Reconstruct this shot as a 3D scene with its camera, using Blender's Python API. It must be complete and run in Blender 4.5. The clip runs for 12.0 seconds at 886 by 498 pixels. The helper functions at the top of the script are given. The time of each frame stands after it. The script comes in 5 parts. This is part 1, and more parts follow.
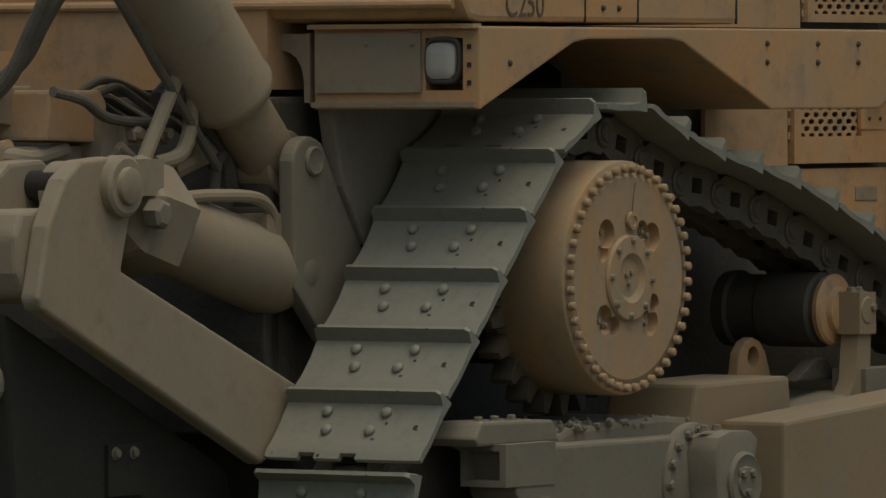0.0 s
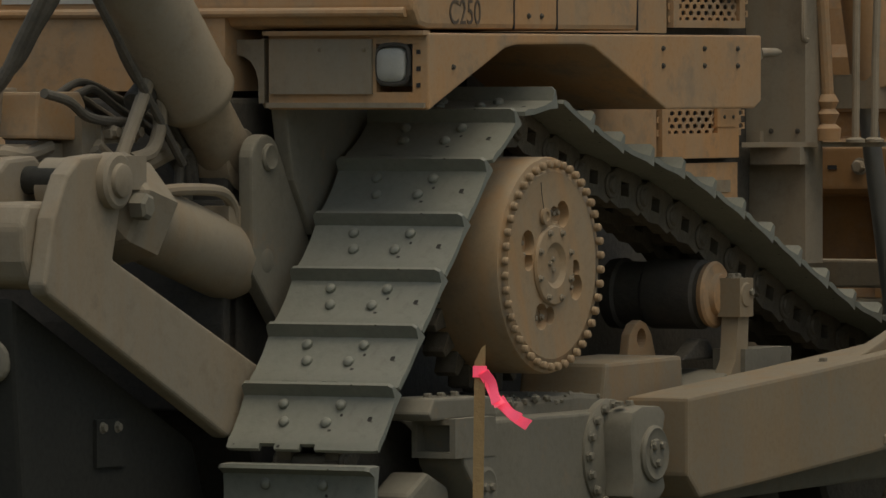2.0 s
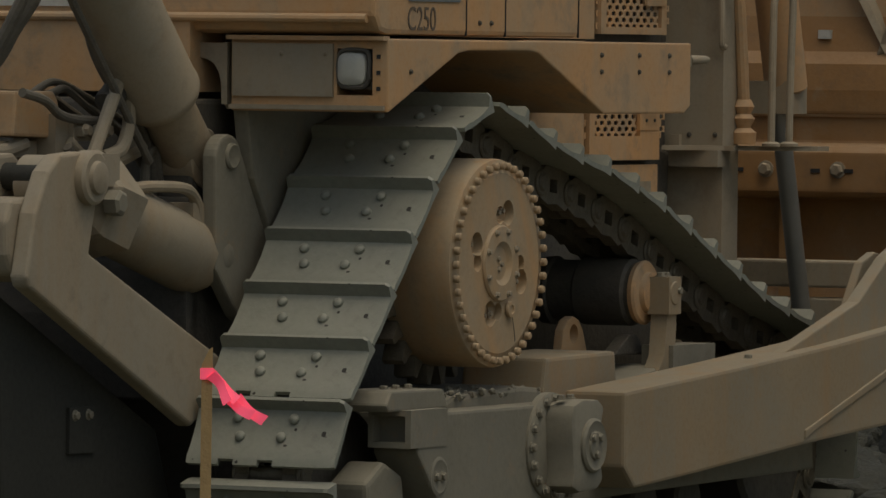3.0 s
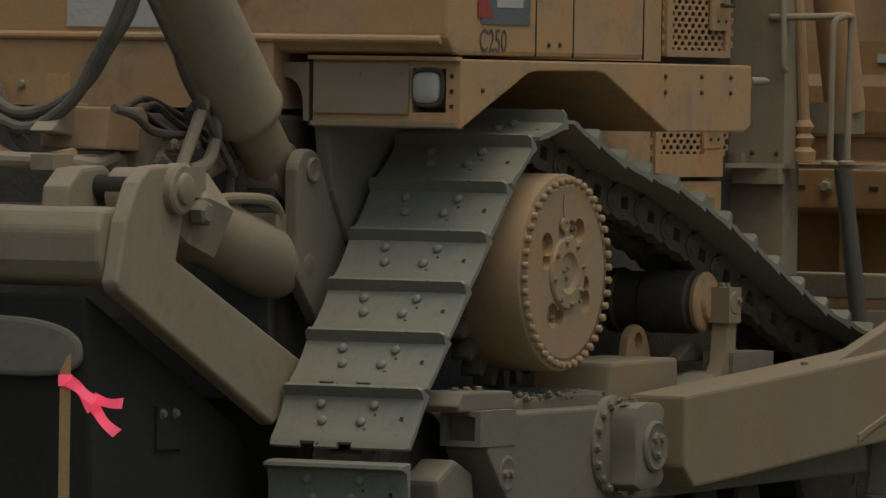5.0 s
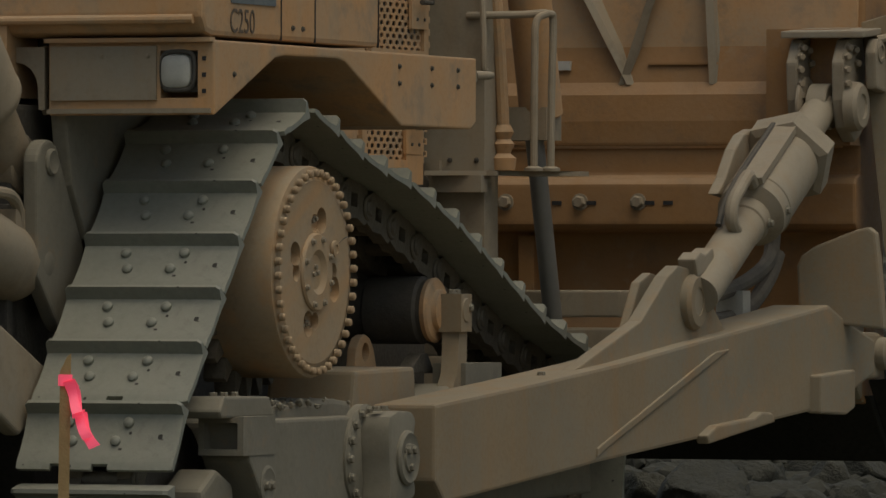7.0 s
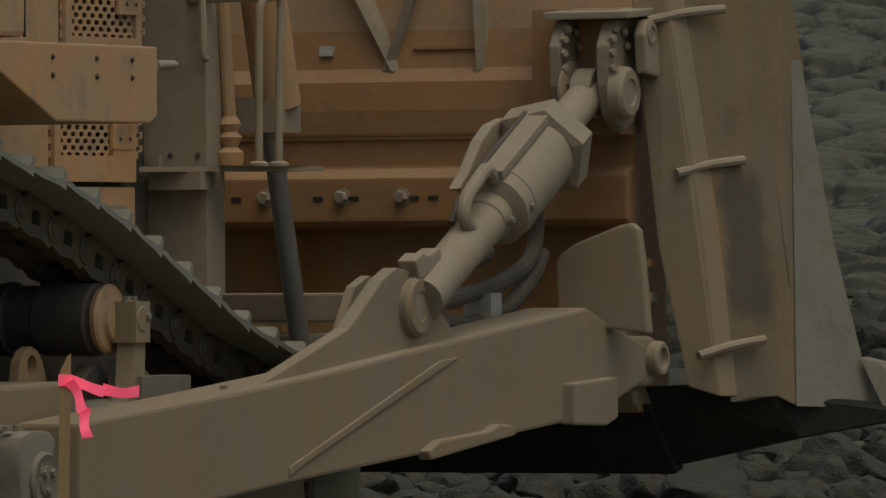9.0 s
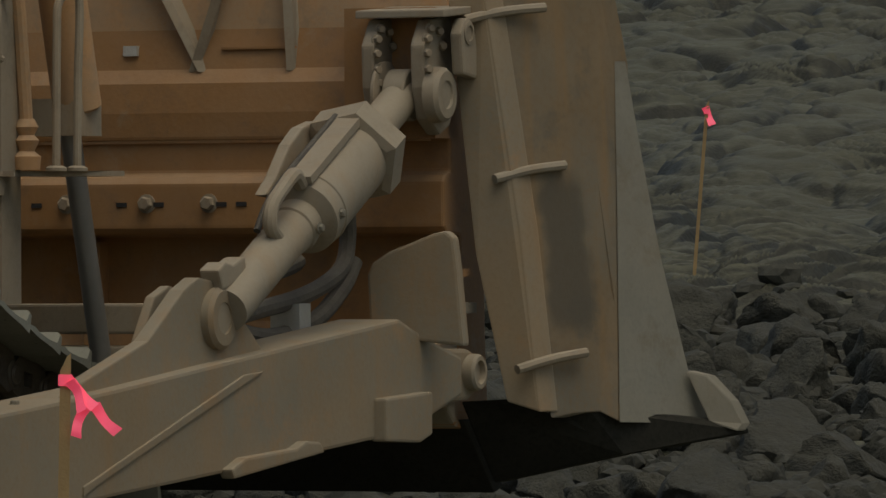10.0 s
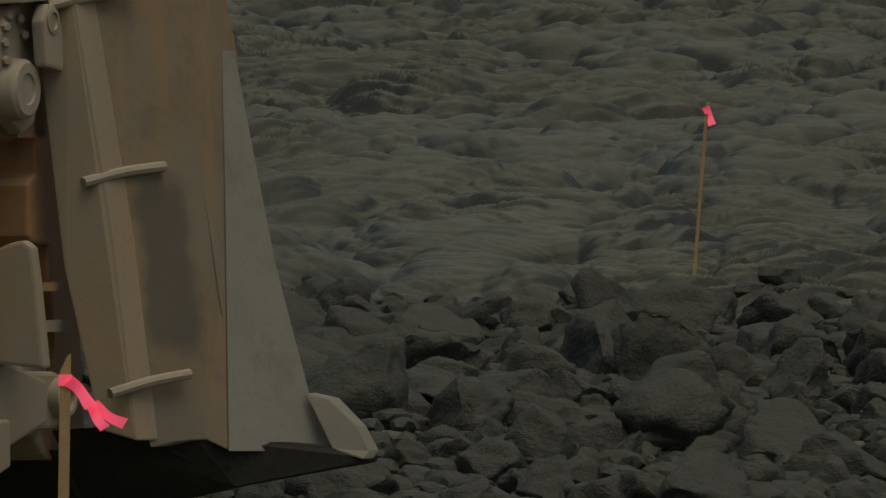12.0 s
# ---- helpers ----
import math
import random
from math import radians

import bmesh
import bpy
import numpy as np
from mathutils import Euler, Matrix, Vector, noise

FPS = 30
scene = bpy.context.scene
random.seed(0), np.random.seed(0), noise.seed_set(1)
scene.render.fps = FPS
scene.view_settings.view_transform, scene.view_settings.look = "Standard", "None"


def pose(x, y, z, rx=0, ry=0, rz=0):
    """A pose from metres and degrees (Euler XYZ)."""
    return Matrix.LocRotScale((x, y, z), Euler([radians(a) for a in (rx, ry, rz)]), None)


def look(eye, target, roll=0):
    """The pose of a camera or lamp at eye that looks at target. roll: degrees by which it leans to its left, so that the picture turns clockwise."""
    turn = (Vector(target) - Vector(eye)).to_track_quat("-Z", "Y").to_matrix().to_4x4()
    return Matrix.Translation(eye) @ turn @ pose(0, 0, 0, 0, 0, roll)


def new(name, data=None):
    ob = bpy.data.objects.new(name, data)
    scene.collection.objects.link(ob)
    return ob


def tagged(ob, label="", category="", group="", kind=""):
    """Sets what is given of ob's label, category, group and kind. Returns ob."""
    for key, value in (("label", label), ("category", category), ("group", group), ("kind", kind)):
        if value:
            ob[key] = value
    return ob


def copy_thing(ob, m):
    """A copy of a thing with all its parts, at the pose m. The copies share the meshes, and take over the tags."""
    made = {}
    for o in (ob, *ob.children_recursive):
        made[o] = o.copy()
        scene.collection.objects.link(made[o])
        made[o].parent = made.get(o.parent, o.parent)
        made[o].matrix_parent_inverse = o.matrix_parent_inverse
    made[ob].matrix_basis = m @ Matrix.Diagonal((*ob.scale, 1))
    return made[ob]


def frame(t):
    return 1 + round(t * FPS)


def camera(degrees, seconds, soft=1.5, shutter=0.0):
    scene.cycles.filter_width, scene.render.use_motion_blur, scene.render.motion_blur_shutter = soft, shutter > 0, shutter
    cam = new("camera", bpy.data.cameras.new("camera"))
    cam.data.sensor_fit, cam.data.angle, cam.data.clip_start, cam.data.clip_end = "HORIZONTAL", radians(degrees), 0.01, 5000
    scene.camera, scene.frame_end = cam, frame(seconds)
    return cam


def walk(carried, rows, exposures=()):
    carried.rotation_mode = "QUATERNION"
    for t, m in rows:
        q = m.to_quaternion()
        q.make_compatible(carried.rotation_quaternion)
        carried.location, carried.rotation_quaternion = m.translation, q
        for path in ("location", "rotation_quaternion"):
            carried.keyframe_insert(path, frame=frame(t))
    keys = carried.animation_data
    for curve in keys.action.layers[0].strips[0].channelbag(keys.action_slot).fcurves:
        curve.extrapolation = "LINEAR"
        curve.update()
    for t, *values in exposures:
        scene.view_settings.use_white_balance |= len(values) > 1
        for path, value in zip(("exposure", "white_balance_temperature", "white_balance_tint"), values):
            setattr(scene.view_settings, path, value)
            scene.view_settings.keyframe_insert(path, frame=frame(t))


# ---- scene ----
# ---------------------------------------------------------------- camera
HEIGHT = 1.79
LEAN = 0.78
PAN = [
    (0, 1.400, 6.440),
    (0.5, 1.390, 5.930),
    (1, 1.396, 4.864),
    (1.5, 1.397, 3.844),
    (2, 1.390, 2.998),
    (2.5, 1.396, 2.115),
    (2.7, 1.409, 1.620),
    (3.5, 1.470, 0.420),
    (4.3, 1.494, 0.0),
    (5, 1.494, 0.0),
    (12, 1.494, 0.0),
]
cam = camera(6.41, 12.0)
walk(cam, [(t, pose(0, 0, HEIGHT, 90 + tilt, 0, yaw) @ pose(0, 0, 0, 0, 0, LEAN)) for t, tilt, yaw in PAN],
     [(0, -0.22, 7050, 2), (12, -0.22, 7050, 2)])

# ---------------------------------------------------------------- sky and sun: dull evening, thick cloud
world = bpy.data.worlds.new("sky")
scene.world = world
world.use_nodes = True
wn = world.node_tree.nodes
sky = wn.new("ShaderNodeTexSky")
sky.sky_type = "NISHITA"
sky.sun_disc = False
sky.sun_elevation, sky.sun_rotation = radians(68.7), radians(150.6)
sky.air_density, sky.dust_density, sky.ozone_density = 1.0, 4.0, 0.6
world.node_tree.links.new(sky.outputs[0], wn["Background"].inputs[0])
wn["Background"].inputs[1].default_value = 0.097
sun = new("sun", bpy.data.lights.new("sun", "SUN"))
sun.data.energy, sun.data.angle, sun.data.color = 0.70, radians(50), (1.0, 0.92, 0.80)
sun.matrix_world = look((0, 0, 0), (-0.22, 0.39, -1.15))


# ---------------------------------------------------------------- materials
def surface(name, base, other, rough=0.8, metal=0.0, big=2.0, fine=40.0, bump=0.3, dust=None, dust_share=0.5, chips=None, random_tint=0.0, grime=None, relief=0.01, flat=(-0.1, 0.9), tops_only=False, mottle=None):
    """Two-scale mottled surface: base and other mix by broad noise, fine grain on top, dust on upward faces (on lava
    this tone paints the light on the tops), scattered chips.
    """
    m = bpy.data.materials.new(name)
    m.use_nodes = True
    nt = m.node_tree
    n, link = nt.nodes, nt.links.new
    shader = n["Principled BSDF"]
    coord = n.new("ShaderNodeTexCoord").outputs["Object"]

    def noise_at(scale, detail=5.0, rough_=0.6):
        k = n.new("ShaderNodeTexNoise")
        k.inputs["Scale"].default_value, k.inputs["Detail"].default_value, k.inputs["Roughness"].default_value = scale, detail, rough_
        link(coord, k.inputs["Vector"])
        return k.outputs[0]

    def ramp(value, lo, hi):
        r = n.new("ShaderNodeMapRange")
        r.inputs[1].default_value, r.inputs[2].default_value = lo, hi
        link(value, r.inputs[0])
        return r.outputs[0]

    def mix(fac, a, b):
        x = n.new("ShaderNodeMix")
        x.data_type = "RGBA"
        for value, slot in ((fac, 0), (a, 6), (b, 7)):
            if isinstance(value, (int, float)):
                x.inputs[slot].default_value = value
            elif isinstance(value, tuple):
                x.inputs[slot].default_value = (*value, 1)
            else:
                link(value, x.inputs[slot])
        return x.outputs[2]

    broad, grain = noise_at(big), noise_at(fine, 3.0)
    colour = mix(ramp(broad, 0.35, 0.65), base, other)
    dark = tuple(v * 0.86 for v in base)
    colour = mix(ramp(grain, 0.48, 0.78), colour, dark)
    if grime:
        streak = noise_at(big * 3.3, 8.0, 0.72)
        colour = mix(ramp(streak, 0.52, 0.7), colour, grime)
    if mottle:
        # worn and greasy blotches with torn edges, at hand size
        blotch = noise_at(big * 4.5, 9.0, 0.68)
        share = n.new("ShaderNodeMath")
        share.operation = "MULTIPLY"
        link(ramp(blotch, 0.54, 0.66), share.inputs[0])
        link(ramp(noise_at(big * 0.9, 3.0), 0.42, 0.62), share.inputs[1])
        colour = mix(share.outputs[0], colour, mix(0.55, colour, mottle))
    if random_tint:
        info = n.new("ShaderNodeObjectInfo").outputs["Random"]
        shade = ramp(info, 0.0, 1.0)
        colour = mix(shade, colour, mix(0.5, colour, tuple(min(1, v * (1 + random_tint)) for v in other)))
    if dust:
        geo = n.new("ShaderNodeNewGeometry")
        split = n.new("ShaderNodeSeparateXYZ")
        link(geo.outputs["Normal"], split.inputs[0])
        up = ramp(split.outputs[2], *flat)
        much = n.new("ShaderNodeMath")
        much.operation = "MULTIPLY_ADD"
        link(up, much.inputs[0])
        much.inputs[1].default_value = dust_share
        patch = ramp(noise_at(big * 1.7, 6.0), 0.3, 0.75)
        soft = n.new("ShaderNodeMath")
        soft.operation = "MULTIPLY"
        link(patch, soft.inputs[0])
        soft.inputs[1].default_value = dust_share
        if tops_only:
            # lightens the level tops alone, painting sky light into the colour
            tops = n.new("ShaderNodeMath")
            tops.operation = "MULTIPLY"
            link(soft.outputs[0], tops.inputs[0])
            link(up, tops.inputs[1])
            link(tops.outputs[0], much.inputs[2])
        else:
            link(soft.outputs[0], much.inputs[2])
        much.use_clamp = True
        colour = mix(much.outputs[0], colour, dust)
    if chips:
        spot = noise_at(fine * 0.35, 2.0)
        colour = mix(ramp(spot, 0.685, 0.715), colour, chips)
    link(colour, shader.inputs["Base Color"])
    shader.inputs["Metallic"].default_value = metal
    roughness = n.new("ShaderNodeMapRange")
    link(grain, roughness.inputs[0])
    roughness.inputs[3].default_value, roughness.inputs[4].default_value = max(0, rough - 0.12), min(1, rough + 0.12)
    link(roughness.outputs[0], shader.inputs["Roughness"])
    bumper = n.new("ShaderNodeBump")
    bumper.inputs["Strength"].default_value, bumper.inputs["Distance"].default_value = bump, relief
    link(grain, bumper.inputs["Height"])
    link(bumper.outputs[0], shader.inputs["Normal"])
    return m


DUST = (0.40, 0.34, 0.25)
PAINT = surface("dusty_paint", (0.55, 0.285, 0.11), (0.42, 0.275, 0.15), 0.8, 0, 1.6, 55, 0.08, DUST, 0.34, grime=(0.25, 0.175, 0.11), mottle=(0.33, 0.235, 0.15))
PALE = surface("thick_dust_paint", (0.31, 0.245, 0.165), (0.26, 0.225, 0.17), 0.88, 0, 1.8, 60, 0.08, (0.33, 0.285, 0.215), 0.4, grime=(0.21, 0.165, 0.11), mottle=(0.13, 0.115, 0.085))
ARM = surface("grey_brown_dust_paint", (0.275, 0.195, 0.11), (0.205, 0.178, 0.13), 0.85, 0, 1.5, 50, 0.08, (0.30, 0.265, 0.20), 0.38, grime=(0.26, 0.18, 0.10), mottle=(0.36, 0.19, 0.075))
GREY = surface("caked_grey_dust", (0.19, 0.17, 0.125), (0.165, 0.15, 0.115), 0.9, 0, 2.4, 45, 0.12, (0.27, 0.245, 0.19), 0.4, grime=(0.13, 0.115, 0.085), mottle=(0.26, 0.165, 0.085))
WING = surface("streaked_wing_paint", (0.195, 0.128, 0.062), (0.138, 0.116, 0.080), 0.8, 0, 1.6, 45, 0.08, (0.27, 0.235, 0.175), 0.3, grime=(0.10, 0.085, 0.06))
ORANGE = surface("blade_paint", (0.35, 0.165, 0.046), (0.29, 0.14, 0.045), 0.62, 0, 1.4, 45, 0.12, DUST, 0.22, grime=(0.20, 0.105, 0.045), mottle=(0.33, 0.26, 0.175))
STEEL = surface("worn_track_steel", (0.235, 0.242, 0.20), (0.20, 0.206, 0.17), 0.66, 0.2, 5, 40, 0.15, (0.33, 0.315, 0.26), 0.3, chips=(0.03, 0.027, 0.022), grime=(0.185, 0.18, 0.155), mottle=(0.12, 0.115, 0.095))
LINK = surface("oily_link_steel", (0.11, 0.095, 0.07), (0.15, 0.125, 0.09), 0.6, 0.4, 8, 60, 0.4, (0.2, 0.165, 0.12), 0.4)
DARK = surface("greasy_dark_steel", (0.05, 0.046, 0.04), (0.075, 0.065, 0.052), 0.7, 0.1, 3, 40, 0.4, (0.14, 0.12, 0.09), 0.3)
RUBBER = surface("dusty_hose_rubber", (0.075, 0.068, 0.056), (0.115, 0.10, 0.08), 0.85, 0, 6, 70, 0.2, (0.22, 0.19, 0.145), 0.42)
CHROME = surface("cylinder_rod", (0.30, 0.29, 0.27), (0.24, 0.23, 0.21), 0.5, 0.5, 3, 30, 0.02)
# black steel; its tone also holds the shadow under the raised blade
EDGE = surface("black_cutting_edge", (0.026, 0.025, 0.020), (0.036, 0.034, 0.027), 0.88, 0.0, 3, 40, 0.3)
EDGE.node_tree.nodes["Principled BSDF"].inputs["Specular IOR Level"].default_value = 0.1
BARE = surface("scraped_wing_steel", (0.22, 0.21, 0.17), (0.195, 0.18, 0.14), 0.7, 0.15, 1.8, 50, 0.1, DUST, 0.2, grime=(0.16, 0.13, 0.085))
LENS = surface("dusty_lamp_lens", (0.48, 0.465, 0.41), (0.42, 0.41, 0.36), 0.35, 0, 8, 90, 0.05)
INK = surface("black_lettering", (0.02, 0.02, 0.02), (0.035, 0.03, 0.028), 0.7)
FADED = surface("faded_lettering", (0.10, 0.075, 0.055), (0.15, 0.105, 0.07), 0.8, 0, 12, 60)
WOOD = surface("lath_wood", (0.36, 0.24, 0.105), (0.29, 0.19, 0.085), 0.8, 0, 9, 80, 0.3)
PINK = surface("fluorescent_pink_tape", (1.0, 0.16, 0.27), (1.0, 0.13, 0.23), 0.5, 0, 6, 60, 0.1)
# slight emission added to brighten the dyed tape, which is no lamp
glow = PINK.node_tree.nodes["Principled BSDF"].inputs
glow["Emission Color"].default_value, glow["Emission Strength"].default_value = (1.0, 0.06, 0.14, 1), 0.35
DECAL = surface("blue_grey_decal", (0.12, 0.14, 0.15), (0.15, 0.16, 0.16), 0.6)
RED = surface("red_decal", (0.38, 0.06, 0.045), (0.32, 0.06, 0.045), 0.6)
WHITE = surface("dusty_white_decal", (0.55, 0.52, 0.46), (0.48, 0.45, 0.40), 0.6)
# the pale tone on level tops is sky light painted into the lava
LAVA = surface("grey_lava", (0.0255, 0.0255, 0.0175), (0.036, 0.0355, 0.0245), 0.62, 0.0, 0.5, 22, 0.7, (0.135, 0.132, 0.086), 0.44, grime=(0.018, 0.0165, 0.0120), relief=0.025, flat=(0.78, 1.0), tops_only=True)
LAVA.node_tree.nodes["Principled BSDF"].inputs["Specular IOR Level"].default_value = 0.3
RUST = surface("rust_streak", (0.22, 0.125, 0.055), (0.18, 0.115, 0.06), 0.85, 0, 4.0, 40, 0.08, grime=(0.14, 0.09, 0.05))


def streaked(m, tint, share, dark_patch=None):
    """Runs of rain-washed dust down the plate, and one soft darker patch between x and z bounds."""
    n, link = m.node_tree.nodes, m.node_tree.links.new
    shader = n["Principled BSDF"]
    colour = shader.inputs["Base Color"].links[0].from_socket
    coord = n.new("ShaderNodeTexCoord").outputs["Object"]
    scale = n.new("ShaderNodeMapping")
    scale.inputs["Scale"].default_value = (9, 9, 0.7)
    link(coord, scale.inputs[0])
    runs = n.new("ShaderNodeTexNoise")
    runs.inputs["Scale"].default_value, runs.inputs["Detail"].default_value = 1.0, 5.0
    link(scale.outputs[0], runs.inputs["Vector"])

    def span(value, lo, hi, top=1.0):
        r = n.new("ShaderNodeMapRange")
        r.interpolation_type = "SMOOTHSTEP"
        r.inputs[1].default_value, r.inputs[2].default_value, r.inputs[4].default_value = lo, hi, top
        link(value, r.inputs[0])
        return r.outputs[0]

    def blend(fac, a, b):
        x = n.new("ShaderNodeMix")
        x.data_type = "RGBA"
        link(fac, x.inputs[0])
        link(a, x.inputs[6])
        x.inputs[7].default_value = (*b, 1)
        return x.outputs[2]

    colour = blend(span(runs.outputs[0], 0.45, 0.72, share), colour, tint)
    if dark_patch:
        x0, x1, z0, z1, dark = dark_patch
        cloudy = n.new("ShaderNodeTexNoise")
        cloudy.inputs["Scale"].default_value = 5.0
        link(coord, cloudy.inputs["Vector"])
        warp = n.new("ShaderNodeMixRGB")
        warp.blend_type = "ADD"
        warp.inputs[0].default_value = 0.13
        link(coord, warp.inputs[1])
        link(cloudy.outputs[1], warp.inputs[2])
        split = n.new("ShaderNodeSeparateXYZ")
        link(warp.outputs[0], split.inputs[0])
        mask = None
        for out, lo, hi, soft in ((0, x0, x1, 0.08), (2, z0, z1, 0.16)):
            for a, b in ((lo, lo + soft), (hi + soft, hi)):
                k = span(split.outputs[out], a, b)
                if mask is None:
                    mask = k
                    continue
                mul = n.new("ShaderNodeMath")
                mul.operation = "MULTIPLY"
                link(mask, mul.inputs[0])
                link(k, mul.inputs[1])
                mask = mul.outputs[0]
        colour = blend(span(mask, 0, 1, 0.85), colour, dark)
    link(colour, shader.inputs["Base Color"])


# near-black base puts the shade beneath the ripper into the steel's colour
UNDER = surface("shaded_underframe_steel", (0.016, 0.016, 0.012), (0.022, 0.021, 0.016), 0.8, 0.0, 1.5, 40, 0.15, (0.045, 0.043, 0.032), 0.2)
DRIVE = surface("drive_cover_paint", (0.40, 0.26, 0.135), (0.34, 0.25, 0.155), 0.82, 0, 3.0, 55, 0.08, DUST, 0.3, grime=(0.27, 0.195, 0.12), mottle=(0.22, 0.165, 0.105))
ROCK = surface("broken_lava_rock", (0.022, 0.0218, 0.0152), (0.032, 0.0312, 0.0220), 0.8, 0.0, 1.6, 9, 0.6, (0.074, 0.071, 0.047), 0.17, random_tint=0.5, grime=(0.024, 0.0225, 0.0175), relief=0.04)
streaked(WING, (0.25, 0.15, 0.062), 0.75, (5.01, 5.20, -0.20, 0.36, (0.085, 0.072, 0.05)))
streaked(ARM, (0.32, 0.185, 0.08), 0.38)
streaked(PALE, (0.31, 0.20, 0.105), 0.3)
streaked(DRIVE, (0.47, 0.26, 0.11), 0.6)
streaked(PAINT, (0.43, 0.30, 0.18), 0.6)
streaked(ORANGE, (0.30, 0.16, 0.06), 0.6)


# ---------------------------------------------------------------- mesh helpers
def part(name, bm, material, parent, label="", smooth=False):
    me = bpy.data.meshes.new(name)
    bmesh.ops.recalc_face_normals(bm, faces=bm.faces)
    if smooth:
        for f in bm.faces:
            f.smooth = True
        for e in bm.edges:
            if len(e.link_faces) == 2 and e.calc_face_angle(0) > 0.6:
                e.smooth = False
    bm.to_mesh(me)
    bm.free()
    me.materials.append(material)
    ob = new(name, me)
    ob.parent = parent
    if label:
        ob["label"] = label
    return ob


def twin(ob, m, parent=None):
    """A further piece on the same mesh."""
    o = new(ob.name.split(".")[0], ob.data)
    o.parent = parent or ob.parent
    o.matrix_basis = m
    if "label" in ob:
        o["label"] = ob["label"]
    return o


def bevelled(bm, width, segments=2):
    if width:
        edges = [e for e in bm.edges if len(e.link_faces) == 2 and e.calc_face_angle(0) > 0.5]
        bmesh.ops.bevel(bm, geom=edges, offset=width, segments=segments, affect="EDGES", profile=0.6, clamp_overlap=True)
    return bm


def add_box(bm, a, b):
    x0, x1 = sorted((a[0], b[0]))
    y0, y1 = sorted((a[1], b[1]))
    z0, z1 = sorted((a[2], b[2]))
    v = [bm.verts.new(p) for p in ((x0, y0, z0), (x1, y0, z0), (x1, y1, z0), (x0, y1, z0), (x0, y0, z1), (x1, y0, z1), (x1, y1, z1), (x0, y1, z1))]
    for f in ((0, 3, 2, 1), (4, 5, 6, 7), (0, 1, 5, 4), (1, 2, 6, 5), (2, 3, 7, 6), (3, 0, 4, 7)):
        bm.faces.new([v[i] for i in f])
    return bm


def box(a, b, bevel=0.006):
    return bevelled(add_box(bmesh.new(), a, b), bevel)


def add_prism(bm, outline, y0, y1, shear=0.0):
    """An outline in x and z drawn out along y; shear moves y with x."""
    near = [bm.verts.new((x, y0 + shear * x, z)) for x, z in outline]
    far = [bm.verts.new((x, y1 + shear * x, z)) for x, z in outline]
    bm.faces.new(near)
    bm.faces.new(far[::-1])
    for i in range(len(near)):
        j = (i + 1) % len(near)
        bm.faces.new((near[i], far[i], far[j], near[j]))
    return bm


def prism(outline, y0, y1, bevel=0.006, shear=0.0):
    bm = add_prism(bmesh.new(), outline, y0, y1, shear)
    bmesh.ops.recalc_face_normals(bm, faces=bm.faces)
    return bevelled(bm, bevel)


def add_lathe(bm, p0, p1, profile, seg=32):
    """Rings of (distance along the axis in metres, radius) from p0 towards p1."""
    p0, p1 = Vector(p0), Vector(p1)
    axis = (p1 - p0).normalized()
    u = axis.orthogonal().normalized()
    v = axis.cross(u)
    rings = []
    for d, r in profile:
        rings.append([bm.verts.new(p0 + axis * d + (u * math.cos(a) + v * math.sin(a)) * max(r, 1e-4)) for a in (2 * math.pi * k / seg for k in range(seg))])
    for a, b in zip(rings, rings[1:]):
        for i in range(seg):
            j = (i + 1) % seg
            bm.faces.new((a[i], a[j], b[j], b[i]))
    bm.faces.new(rings[0][::-1])
    bm.faces.new(rings[-1])
    return bm


def add_cyl(bm, p0, p1, r, seg=28, bevel=0.006):
    d = (Vector(p1) - Vector(p0)).length
    return add_lathe(bm, p0, p1, [(0, r - bevel), (bevel, r), (d - bevel, r), (d, r - bevel)], seg)


def cyl(p0, p1, r, seg=28, bevel=0.006):
    return add_cyl(bmesh.new(), p0, p1, r, seg, bevel)


def smooth_line(points, steps=6):
    pts = [Vector(p) for p in points]
    pts = [2 * pts[0] - pts[1]] + pts + [2 * pts[-1] - pts[-2]]
    out = []
    for i in range(1, len(pts) - 2):
        a, b, c, d = pts[i - 1 : i + 3]
        for k in range(steps):
            t = k / steps
            out.append(0.5 * (2 * b + (c - a) * t + (2 * a - 5 * b + 4 * c - d) * t * t + (3 * b - a - 3 * c + d) * t**3))
    return out + [pts[-2]]


def add_tube(bm, points, r, seg=10, smooth=True):
    line = smooth_line(points) if smooth else [Vector(p) for p in points]
    side = None
    rings = []
    for i, p in enumerate(line):
        way = (line[min(i + 1, len(line) - 1)] - line[max(i - 1, 0)]).normalized()
        side = way.orthogonal().normalized() if side is None else (side - way * side.dot(way)).normalized()
        up = way.cross(side)
        rings.append([bm.verts.new(p + (side * math.cos(a) + up * math.sin(a)) * r) for a in (2 * math.pi * k / seg for k in range(seg))])
    for a, b in zip(rings, rings[1:]):
        for i in range(seg):
            bm.faces.new((a[i], a[(i + 1) % seg], b[(i + 1) % seg], b[i]))
    bm.faces.new(rings[0][::-1])
    bm.faces.new(rings[-1])
    return bm


def tube(points, r, seg=10, smooth=True):
    return add_tube(bmesh.new(), points, r, seg, smooth)


def hex_bolt(r=0.012, h=0.012):
    """A bolt head along -y with its washer, seated on y = 0."""
    bm = add_lathe(bmesh.new(), (0, 0.002, 0), (0, -1, 0), [(0, r * 1.35), (0.004, r * 1.35), (0.0045, r * 1.3)], 14)
    return add_lathe(bm, (0, -0.002, 0), (0, -1, 0), [(0, r), (h * 0.8, r), (h, r * 0.8)], 6)


